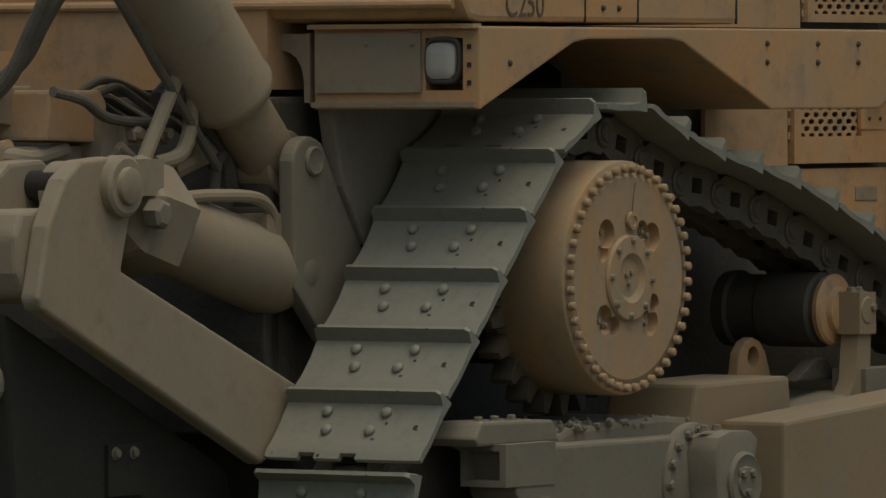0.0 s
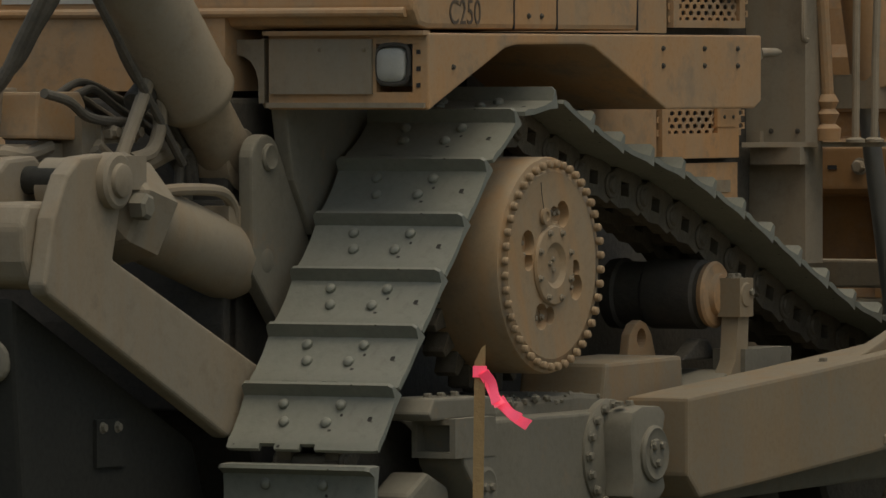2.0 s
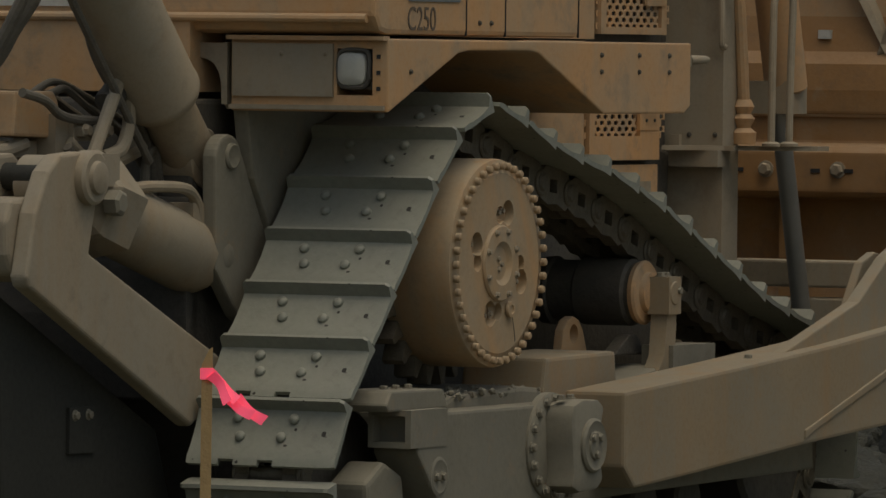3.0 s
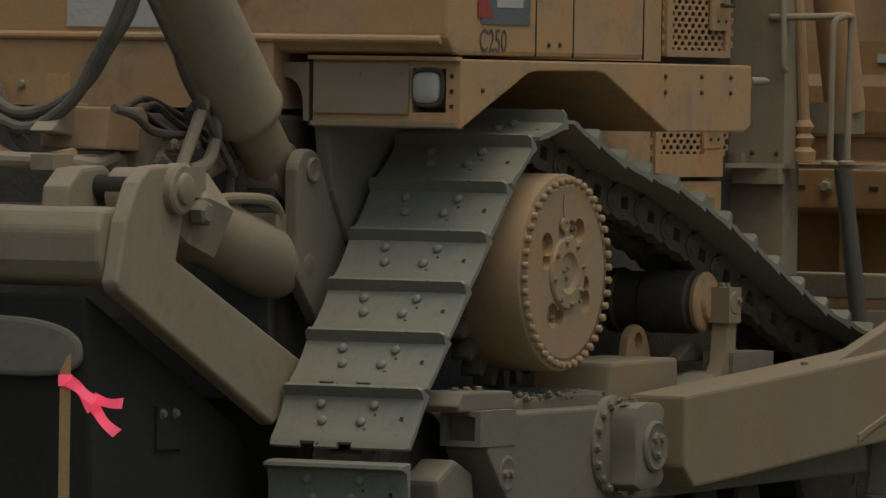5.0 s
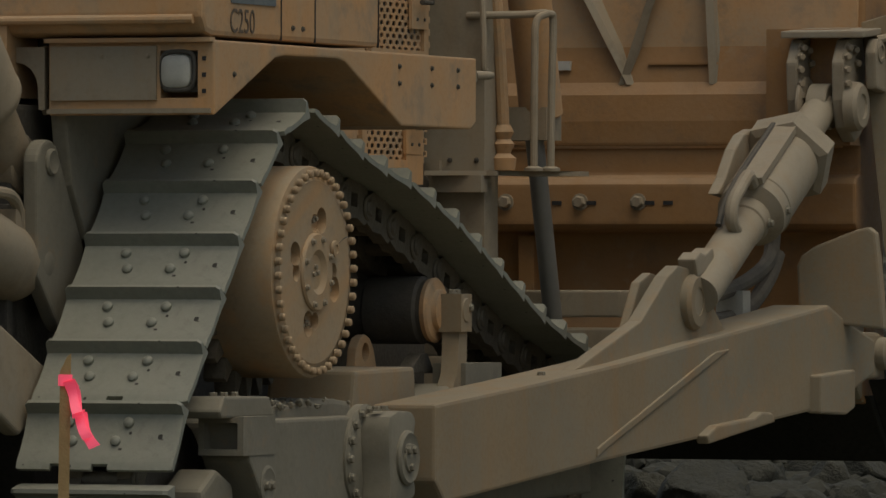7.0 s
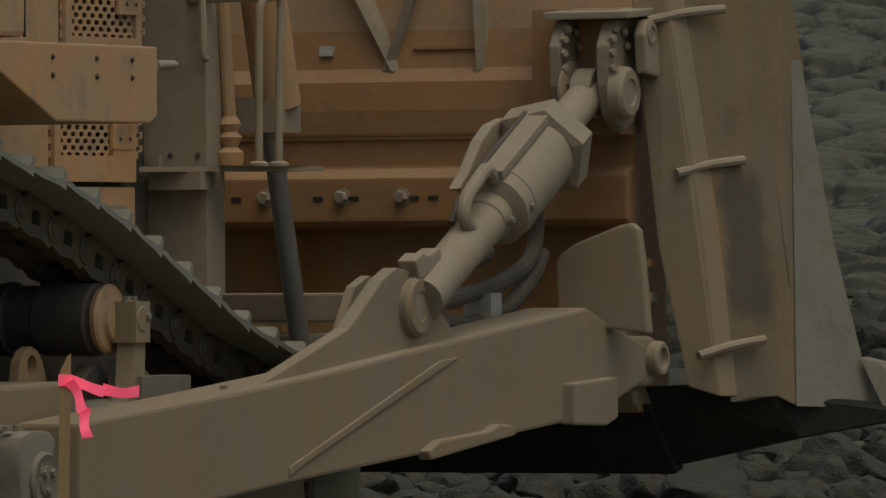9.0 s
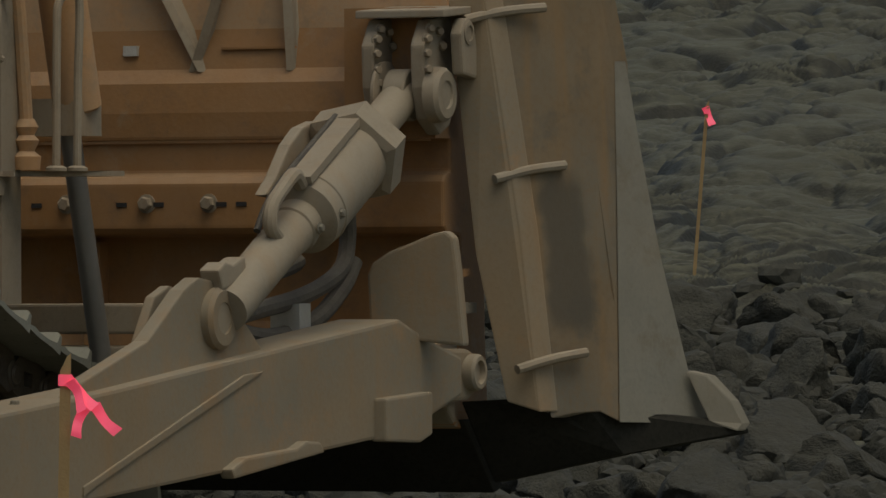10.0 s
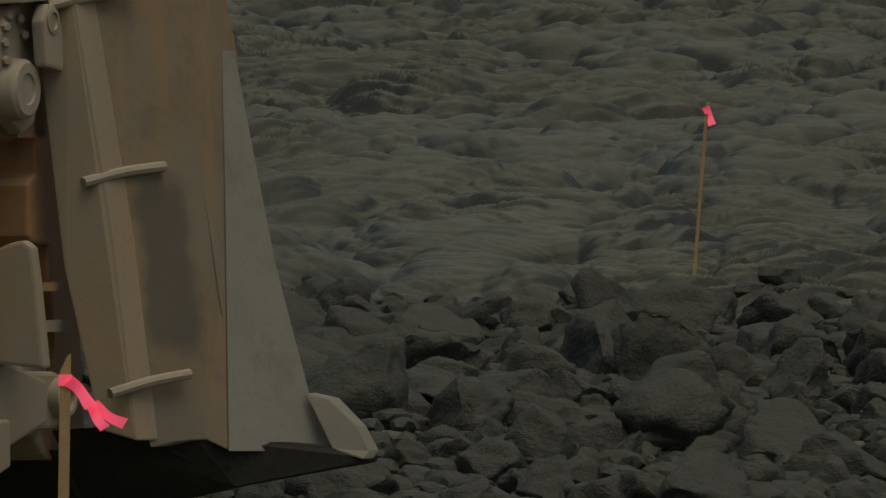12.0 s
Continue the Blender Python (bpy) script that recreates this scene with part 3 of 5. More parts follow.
# --- trunnion of the push arm
part("trunnion_flange", add_lathe(bmesh.new(), (0.28, -0.08, -0.705), (0.28, -1, -0.705), [(0, 0.205), (0.03, 0.205), (0.04, 0.19)], 44), GREY, dozer, "", True)
for k in range(16):
    a = 2 * math.pi * k / 16
    twin(pad_bolt, pose(0.28 + 0.182 * math.cos(a), -0.12, -0.705 + 0.182 * math.sin(a)))
cap = prism([(x - 0.054, z) for x, z in [(0.26, -0.60), (0.28, -0.545), (0.36, -0.525), (0.50, -0.53), (0.55, -0.56), (0.53, -0.62), (0.545, -0.705), (0.53, -0.79), (0.55, -0.84), (0.50, -0.875), (0.34, -0.885), (0.27, -0.86), (0.285, -0.80), (0.27, -0.70)]], -0.235, -0.11, 0.018)
part("trunnion_cap", cap, GREY, dozer, "bolted trunnion bearing cap", True)
part("trunnion_pin", add_lathe(bmesh.new(), (0.386, -0.225, -0.705), (0.386, -1, -0.705), [(0, 0.105), (0.02, 0.105), (0.028, 0.095), (0.022, 0.08), (0.022, 0.055), (0.03, 0.05), (0.03, 0.002)], 36), GREY, dozer, "", True)
for dx, dz in ((-0.03, 0.03), (0.03, 0.03), (0.0, -0.035)):
    twin(pad_bolt, pose(0.386 + dx, -0.252, -0.705 + dz))
for x in (0.24, 0.32):
    twin(pad_bolt, pose(x, -0.17, -0.522, -90))
    twin(pad_bolt, pose(x, -0.17, -0.888, 90))


# --- push arms: y leans outwards with x
SHEAR = -0.115


def arm_y(x):
    return -0.19 + SHEAR * x


arm_outline = [(0.62, -0.507), (0.75, -0.495), (1.5, -0.430), (2.2, -0.362), (3.0, -0.268), (4.16, -0.136), (4.34, -0.205), (4.62, -0.285), (4.62, -0.43), (4.40, -0.50), (4.22, -0.575), (3.95, -0.585), (3.0, -0.672), (2.0, -0.757), (1.05, -0.852), (0.70, -0.885), (0.62, -0.80)]
for s in (1, -1):
    off = 0.0 if s == 1 else 2 * MIDDLE

    def ys(y, s=s, off=off):
        return off + s * y

    arm = part("push_arm", prism(arm_outline, ys(-0.19), ys(0.07), 0.014, s * SHEAR), ARM, dozer, "long dusty tan blade push arm")
    if s == 1:
        weld = [(1.98, -0.735), (2.06, -0.70), (3.18, -0.315), (3.05, -0.325), (1.98, -0.70)]
        part("stiffener", prism(weld, -0.199, -0.175, 0.004, SHEAR), ARM, arm, "welded diagonal stiffener")
        part("wear_pad", prism([(3.97, -0.43), (4.31, -0.41), (4.31, -0.57), (4.22, -0.60), (3.97, -0.59)], -0.24, -0.175, 0.01, SHEAR), ARM, arm)
        part("lower_rib", prism([(2.90, -0.665), (3.0, -0.625), (3.35, -0.60), (3.42, -0.575), (3.52, -0.58), (3.55, -0.62), (2.92, -0.70)], -0.23, -0.175, 0.01, SHEAR), ARM, arm)
        part("hinge_tongue", prism([(4.45, -0.25), (4.70, -0.255), (4.80, -0.29), (4.81, -0.40), (4.70, -0.45), (4.45, -0.46)], -0.17, -0.09, 0.015, SHEAR), ARM, arm)
        gusset = [(1.92, -0.39), (2.52, -0.195), (2.76, -0.015), (2.86, 0.03), (3.02, 0.01), (3.10, -0.07), (3.30, -0.24), (3.30, -0.28), (2.4, -0.37)]
        part("cylinder_bracket", prism(gusset, -0.125, -0.065, 0.008, SHEAR), ARM, arm, "triangular bracket with worn orange edge")
        part("cylinder_bracket", prism([(2.62, -0.34), (2.80, -0.04), (2.90, 0.0), (3.02, -0.02), (3.10, -0.10), (3.26, -0.28)], 0.015, 0.055, 0.008, SHEAR), ARM, arm)
        part("bracket_boss", add_lathe(bmesh.new(), (2.985, -0.40, -0.119), (2.985, -1, -0.119), [(0, 0.115), (0.085, 0.115), (0.10, 0.10), (0.10, 0.058), (0.09, 0.056), (0.09, 0.002)], 40), ARM, arm, "round pin boss", True)
        guard = bmesh.new()
        rim = [(-0.49, -0.20), (-0.48, 0.03), (-0.50, 0.075), (-0.56, 0.115), (-0.74, 0.185), (-0.79, 0.195), (-0.82, 0.17), (-0.835, 0.05), (-0.86, -0.24)]
        front = [guard.verts.new((4.28 + 0.10 * (-0.49 - y), y, z)) for y, z in rim]
        rear = [guard.verts.new((4.34 + 0.10 * (-0.49 - y), y, z)) for y, z in rim]
        guard.faces.new(front)
        guard.faces.new(rear[::-1])
        for i in range(len(rim)):
            guard.faces.new((front[i], rear[i], rear[(i + 1) % len(rim)], front[(i + 1) % len(rim)]))
        bmesh.ops.recalc_face_normals(guard, faces=guard.faces)
        part("arm_guard", bevelled(guard, 0.012), ARM, arm, "upright rounded guard plate")
        for x, z in ((3.24, -0.243), (3.32, -0.234), (1.75, -0.408)):
            twin(pad_bolt, pose(x, arm_y(x) + 0.12, z, -90))

# --- fenders
fender_outline = [(-0.82, 0.853), (-0.82, 0.575), (-0.24, 0.800), (-0.15, 0.812), (0.38, 0.815), (0.46, 0.805), (1.05, 0.570), (1.80, 0.570), (1.86, 0.60), (1.86, 0.853)]
for s in (1, -1):
    off = 0.0 if s == 1 else 2 * MIDDLE
    solid = prism(fender_outline, off + s * 0.048, off + s * 0.715, 0.008)
    if s == 1:
        solid = carved(solid, add_box(bmesh.new(), (-0.90, 0.115, 0.640), (-0.70, 0.265, 0.815)))
    fender = part("fender", solid, PAINT, dozer, "tan fender with an arch over the track")
    for x in (1.02, 1.367, 1.65):
        for z in (0.801, 0.735):
            b = part("fender_bolt", hex_bolt(0.008, 0.007), DARK, fender) if (x, z, s) == (1.02, 0.801, 1) else twin(fender_bolt, pose(0, 0, 0), fender)
            fender_bolt = b if (x, z, s) == (1.02, 0.801, 1) else fender_bolt
            b.matrix_basis = pose(x, off + s * 0.047, z, 0, 0, 0 if s == 1 else 180)
    if s == 1:
        twin(fender_bolt, pose(-0.64, 0.047, 0.73), fender)
        door = part("locker_door", box((-0.832, 0.278, 0.633), (-0.815, 0.703, 0.832), 0.004), PALE, fender, "dusty locker door panel")
        lid = part("top_flange", box((-0.85, 0.055, 0.846), (-0.80, 0.722, 0.862), 0.004), PAINT, fender)
        part("bottom_flange", box((-0.836, 0.062, 0.584), (-0.80, 0.716, 0.602), 0.004), PALE, fender)
        door_bolt = part("door_bolt", hex_bolt(0.007, 0.007), PALE, door)
        door_bolt.matrix_basis = pose(-0.832, 0.495, 0.795, 0, 0, -90)
        twin(door_bolt, pose(-0.832, 0.31, 0.795, 0, 0, -90), door)
        for z in (0.665, 0.725, 0.785):
            # solid black block stands in for the dark inside each hole
            hole = part("slot", box((-0.823, 0.082, z - 0.008), (-0.812, 0.098, z + 0.008), 0.003), INK, fender) if z == 0.665 else twin(hole, pose(0, 0, z - 0.665), fender)
        lamp = part("headlight", box((-0.80, 0.120, 0.662), (-0.72, 0.262, 0.812), 0.03), DARK, fender, "square rear work lamp")
        lens = bmesh.new()
        rings = []
        for x, k in ((-0.76, 1.0), (-0.812, 1.0), (-0.826, 0.93), (-0.834, 0.75), (-0.838, 0.4)):
            ring = []
            for a in np.linspace(0, 2 * math.pi, 32, endpoint=False):
                c, d = math.cos(a), math.sin(a)
                ring.append(lens.verts.new((x, 0.203 + 0.062 * k * math.copysign(abs(c) ** 0.55, c), 0.738 + 0.064 * k * math.copysign(abs(d) ** 0.55, d))))
            rings.append(ring)
        for a, b in zip(rings, rings[1:]):
            for i in range(32):
                lens.faces.new((a[i], a[(i + 1) % 32], b[(i + 1) % 32], b[i]))
        lens.faces.new(rings[-1])
        part("lens", lens, LENS, lamp, "dusty pale lamp lens", True)
        ring = tube([(-0.818, 0.132, 0.70), (-0.818, 0.132, 0.78), (-0.818, 0.155, 0.808), (-0.818, 0.235, 0.808), (-0.818, 0.258, 0.78), (-0.818, 0.258, 0.70), (-0.818, 0.235, 0.672), (-0.818, 0.155, 0.672), (-0.818, 0.132, 0.70)], 0.009, 8)
        part("bezel", ring, DARK, lamp, "", True)
        horn = prism([(-0.80, 0.835), (-0.80, 0.61), (-0.77, 0.58), (-0.77, 0.835)], 0.735, 0.76, 0.004)
        part("side_bracket", horn, PALE, fender)
        hook = bmesh.new()
        curve = [(0.852, 0.832), (0.735, 0.832), (0.735, 0.60), (0.758, 0.60), (0.760, 0.68), (0.770, 0.72), (0.79, 0.752), (0.82, 0.77), (0.852, 0.776)]
        front = [hook.verts.new((-0.815, y, z)) for y, z in curve]
        rear = [hook.verts.new((-0.775, y, z)) for y, z in curve]
        hook.faces.new(front)
        hook.faces.new(rear[::-1])
        for i in range(len(curve)):
            hook.faces.new((front[i], rear[i], rear[(i + 1) % len(curve)], front[(i + 1) % len(curve)]))
        part("hook_bracket", hook, PALE, fender, "curved bracket at the fender's end")
        nub = cyl((1.865, 0.10, 0.779), (1.865, 0.05, 0.779), 0.024, 16)
        add_lathe(nub, (1.88, 0.06, 0.785), (2.2, -0.2, 0.80), [(0, 0.02), (0.07, 0.016), (0.085, 0.008)], 14)
        part("marker_lamp", nub, PALE, fender, "small marker lamp on the fender's front end", True)
        leg = [(-0.80, 0.60), (-0.74, 0.32), (-0.60, 0.12), (-0.28, 0.10), (0.08, 0.60)]
        part("fender_strut", prism(leg, 0.655, 0.72, 0.01), GREY, fender, "sloping strut under the fender")

# --- body over the fenders
part("body", prism([(-0.90, 0.935), (-0.86, 0.88), (-0.80, 0.868), (0.85, 0.868), (0.87, 1.12), (0.80, 2.0), (-0.80, 2.0), (-0.90, 1.75)], 0.065, mirrored(0.065), 0.02), PAINT, dozer, "dusty tan body and fuel tank above the fenders")
part("body_rear_wall", box((-0.90, 0.85, 0.645), (-0.60, mirrored(0.85), 0.95), 0.012), PAINT, dozer, "dusty rear wall of the tank")
part("rear_lip", tube([(-0.90, 0.10, 0.928), (-0.90, mirrored(0.10), 0.928)], 0.018, 10, False), PAINT, dozer, "", True)
seam = part("panel_seam", box((-0.146, 0.061, 0.868), (-0.141, 0.07, 1.6), 0), INK, dozer)
twin(seam, pose(0.337, 0, 0))
twin(seam, pose(0.985, 0, 0))
for x in (-0.03, 0.07):
    twin(fender_bolt, pose(x, 0.064, 0.918), dozer)
lettering("unit_number", "C250", 0.128, pose(-0.52, 0.0625, 0.925, 90, 0, 0) @ Matrix.Diagonal((0.86, 1, 1, 1)), FADED, dozer, "stencilled black unit number on the side panel")
part("side_decal", box((-0.63, 0.0600, 0.995), (-0.20, 0.0645, 1.12), 0.001), DECAL, dozer, "faded blue-grey decal")
part("decal_stripe", prism([(-0.66, 1.02), (-0.52, 1.02), (-0.60, 1.12), (-0.66, 1.12)], 0.0585, 0.0605, 0.0), RED, dozer)
part("decal_patch", box((-0.50, 0.0575, 1.062), (-0.27, 0.0600, 1.13), 0), WHITE, dozer)
part("rear_plate", box((-0.906, 1.31, 0.965), (-0.895, 1.80, 1.3), 0.004), WHITE, dozer, "pale plate on the tank's rear wall")
part("tank_wall", box((-0.62, 0.80, 0.45), (0.4, 0.9, 0.87), 0.01), DARK, dozer)


# --- engine enclosure with perforated doors
def perforated(w, h, cw, ch, rx, rz):
    """A sheet in x and z with staggered rows of six-sided holes, their rims 6 mm deep towards +y."""
    bm = bmesh.new()
    nx, nz = int(w / cw), int(h / ch)
    for k in range(nz):
        for i in range(-1, nx + 1):
            cx, cz = (i + 0.5 + (k % 2) / 2) * cw, (k + 0.5) * ch
            outer = [(cx - cw / 2, cz - ch / 2), (cx, cz - ch / 2), (cx + cw / 2, cz - ch / 2), (cx + cw / 2, cz + ch / 2), (cx, cz + ch / 2), (cx - cw / 2, cz + ch / 2)]
            ang = [math.radians(a) for a in (215, 270, 325, 35, 90, 145)]
            o = [bm.verts.new((x, 0, z)) for x, z in outer]
            q = [bm.verts.new((cx + rx * math.cos(a), 0, cz + rz * math.sin(a))) for a in ang]
            b = [bm.verts.new((cx + rx * math.cos(a), 0.006, cz + rz * math.sin(a))) for a in ang]
            for n in range(6):
                m = (n + 1) % 6
                bm.faces.new((o[n], o[m], q[m], q[n]))
                bm.faces.new((q[n], q[m], b[m], b[n]))
    return bm


SIDE = 0.75
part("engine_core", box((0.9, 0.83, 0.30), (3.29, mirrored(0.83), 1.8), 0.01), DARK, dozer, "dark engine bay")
part("engine_panel", box((0.86, SIDE + 0.01, 0.868), (2.44, SIDE + 0.03, 1.8), 0.004), PAINT, dozer, "tan engine side panel")
part("engine_panel", box((1.75, SIDE, 0.34), (2.33, SIDE + 0.02, 0.86), 0.004), PAINT, dozer)
part("engine_panel", box((2.36, SIDE, 0.0), (3.05, SIDE + 0.02, 0.345), 0.006), PAINT, dozer)
for name, x0, x1, z0, z1 in (("grille_door", 2.46, 3.10, 0.89, 1.32), ("grille_door", 2.46, 3.10, 1.33, 1.80), ("grille_door", 2.36, 3.04, 0.365, 0.80)):
    z2 = z0 + 0.10 if z0 < 0.5 else z0 + 0.03
    rim = carved(box((x0, SIDE - 0.012, z0), (x1, SIDE + 0.02, z1), 0.004), add_box(bmesh.new(), (x0 + 0.05, SIDE - 0.1, z2), (x1 - (0.19 if z0 < 0.5 else 0.05), SIDE + 0.1, z1 - 0.03)))
    door = part(name, rim, PAINT, dozer, "tan engine door with a perforated screen")
    sheet = part("screen", perforated(x1 - x0 - 0.06, z1 - 0.02 - z2, 0.068, 0.026, 0.024, 0.0112), PAINT, door)
    sheet.matrix_basis = pose(x0 + 0.05, SIDE + 0.004, z2 - 0.01)
    part("latch_plate", box((x1 - 0.20, SIDE - 0.016, z1 - 0.31), (x1 - 0.02, SIDE - 0.002, z1 - 0.05), 0.003), PAINT, door)
    latch = tube([(x1 - 0.06, SIDE - 0.02, z1 - 0.10), (x1 - 0.06, SIDE - 0.05, z1 - 0.10), (x1 - 0.06, SIDE - 0.05, z1 - 0.20), (x1 - 0.17, SIDE - 0.05, z1 - 0.20)], 0.012, 8, False)
    part("latch", latch, DARK, door, "steel door latch", True)
    for dx in (0.06, 0.14):
        twin(fender_bolt, pose(x1 - dx, SIDE - 0.013, z1 - 0.27), door)
part("plate_label", box((2.82, SIDE - 0.004, 0.225), (2.98, SIDE + 0.001, 0.275), 0.001), PALE, dozer, "small pale warning label with worn print")

# --- front guard, step, handrail
part("radiator_guard", box((3.30, 0.565, -0.07), (3.46, mirrored(0.53), 1.85), 0.012), PALE, dozer, "flat dusty radiator guard plate")
for z in (0.46, 0.52):
    twin(fender_bolt, pose(3.298, 0.60 + (z - 0.46) * 2, 0.47, 0, 0, -90), dozer)
tread = bmesh.new()
corners = [(3.12, 0.765), (3.28, 0.765), (3.28, 0.50), (3.66, 0.49), (3.66, 0.232), (3.52, 0.222)]
below = [tread.verts.new((x, y, 0.405)) for x, y in corners]
above = [tread.verts.new((x, y, 0.425)) for x, y in corners]
tread.faces.new(below[::-1])
tread.faces.new(above)
for i in range(6):
    tread.faces.new((below[i], below[(i + 1) % 6], above[(i + 1) % 6], above[i]))
step = part("step_plate", bevelled(tread, 0.004), PALE, dozer, "dusty steel step plate")
part("step_bracket", box((3.22, 0.55, 0.335), (3.30, 0.775, 0.405), 0.02), PALE, step)
part("step_flange", box((3.27, 0.755, 0.335), (3.30, 0.80, 0.47), 0.006), PALE, step)
rail = part("handrail", tube([(3.30, 0.64, 1.075), (3.30, 0.60, 1.075), (3.38, 0.42, 1.08), (3.45, 0.335, 1.085), (3.477, 0.325, 1.04), (3.46, 0.325, 0.75), (3.45, 0.325, 0.425)], 0.016, 10), PALE, dozer, "bent tube handrail")
part("rail_post", tube([(3.36, 0.367, 0.425), (3.37, 0.367, 0.9), (3.39, 0.367, 1.05), (3.44, 0.335, 1.085)], 0.016, 10), PALE, rail, "", True)
foot = part("rail_foot", add_lathe(bmesh.new(), (3.45, 0.325, 0.424), (3.45, 0.325, 2), [(0, 0.04), (0.012, 0.04), (0.02, 0.024)], 18), PALE, rail, "", True)
twin(foot, pose(-0.09, 0.042, 0))
part("hand_grip", tube([(3.27, 0.565, 1.2), (3.25, 0.55, 1.0), (3.25, 0.55, 0.86), (3.28, 0.55, 0.84)], 0.014, 8), PALE, rail, "", True)

# --- blade lift cylinders
for s in (1, -1):
    y = 0.505 if s == 1 else mirrored(0.505)
    lift = part("lift_cylinder", cyl((3.50, y, 1.75), (3.82, y, 0.66), 0.092, 32, 0.01), PAINT, dozer, "dusty blade lift cylinder", True)
    part("cylinder_head", box((3.72, y - 0.06, 0.56), (3.90, y + 0.15, 0.70), 0.025), PALE, lift)
    part("rod", cyl((3.80, y + 0.03, 0.62), (4.12, y + 0.03, -0.45), 0.040, 24), CHROME, lift, "bare steel piston rod", True)
    part("oil_pipe", tube([(3.36, y + 0.09, 1.7), (3.42, y + 0.05, 1.1), (3.46, y + 0.035, 0.60)], 0.026, 10), PAINT, lift, "", True)
    part("pipe_fitting", add_lathe(bmesh.new(), (3.46, y + 0.035, 0.62), (3.46, y + 0.035, 0.3), [(0, 0.03), (0.03, 0.045), (0.06, 0.03), (0.08, 0.048), (0.12, 0.03), (0.14, 0.055), (0.19, 0.05)], 14), PAINT, lift, "", True)
    part("ball_joint", cyl((4.12, y - 0.10, -0.47), (4.12, y + 0.10, -0.47), 0.12, 28), PALE, lift, "", True)

# --- blade: a U-blade; back face towards the machine, wings swept ahead
blade_label = "raised dozer blade, dusty back with orange paint showing"
back = [(4.93, 1.75), (4.90, 1.05), (4.86, 0.83), (4.825, 0.775), (4.815, 0.66), (4.82, 0.555), (4.842, 0.545), (4.845, 0.425), (4.80, 0.41), (4.775, 0.385), (4.775, 0.212), (4.80, 0.187), (4.93, 0.177), (4.95, -0.15), (4.86, -0.42), (4.86, -0.55),
        (5.20, -0.62), (5.17, -0.2), (5.16, 0.5), (5.26, 1.2), (5.42, 1.75)]
blade = part("blade", prism(back, -0.58, mirrored(-0.58), 0.012), ORANGE, dozer, blade_label)
part("cutting_edge", prism([(4.90, -0.53), (5.20, -0.53), (5.28, -0.80), (5.20, -0.82)], -0.60, mirrored(-0.60), 0.006), EDGE, blade, "black worn cutting edge")
part("lower_box", prism([(4.86, -0.30), (4.80, -0.36), (4.80, -0.50), (4.88, -0.56), (5.0, -0.56), (5.0, -0.28)], -0.58, mirrored(-0.58), 0.015), PALE, blade)


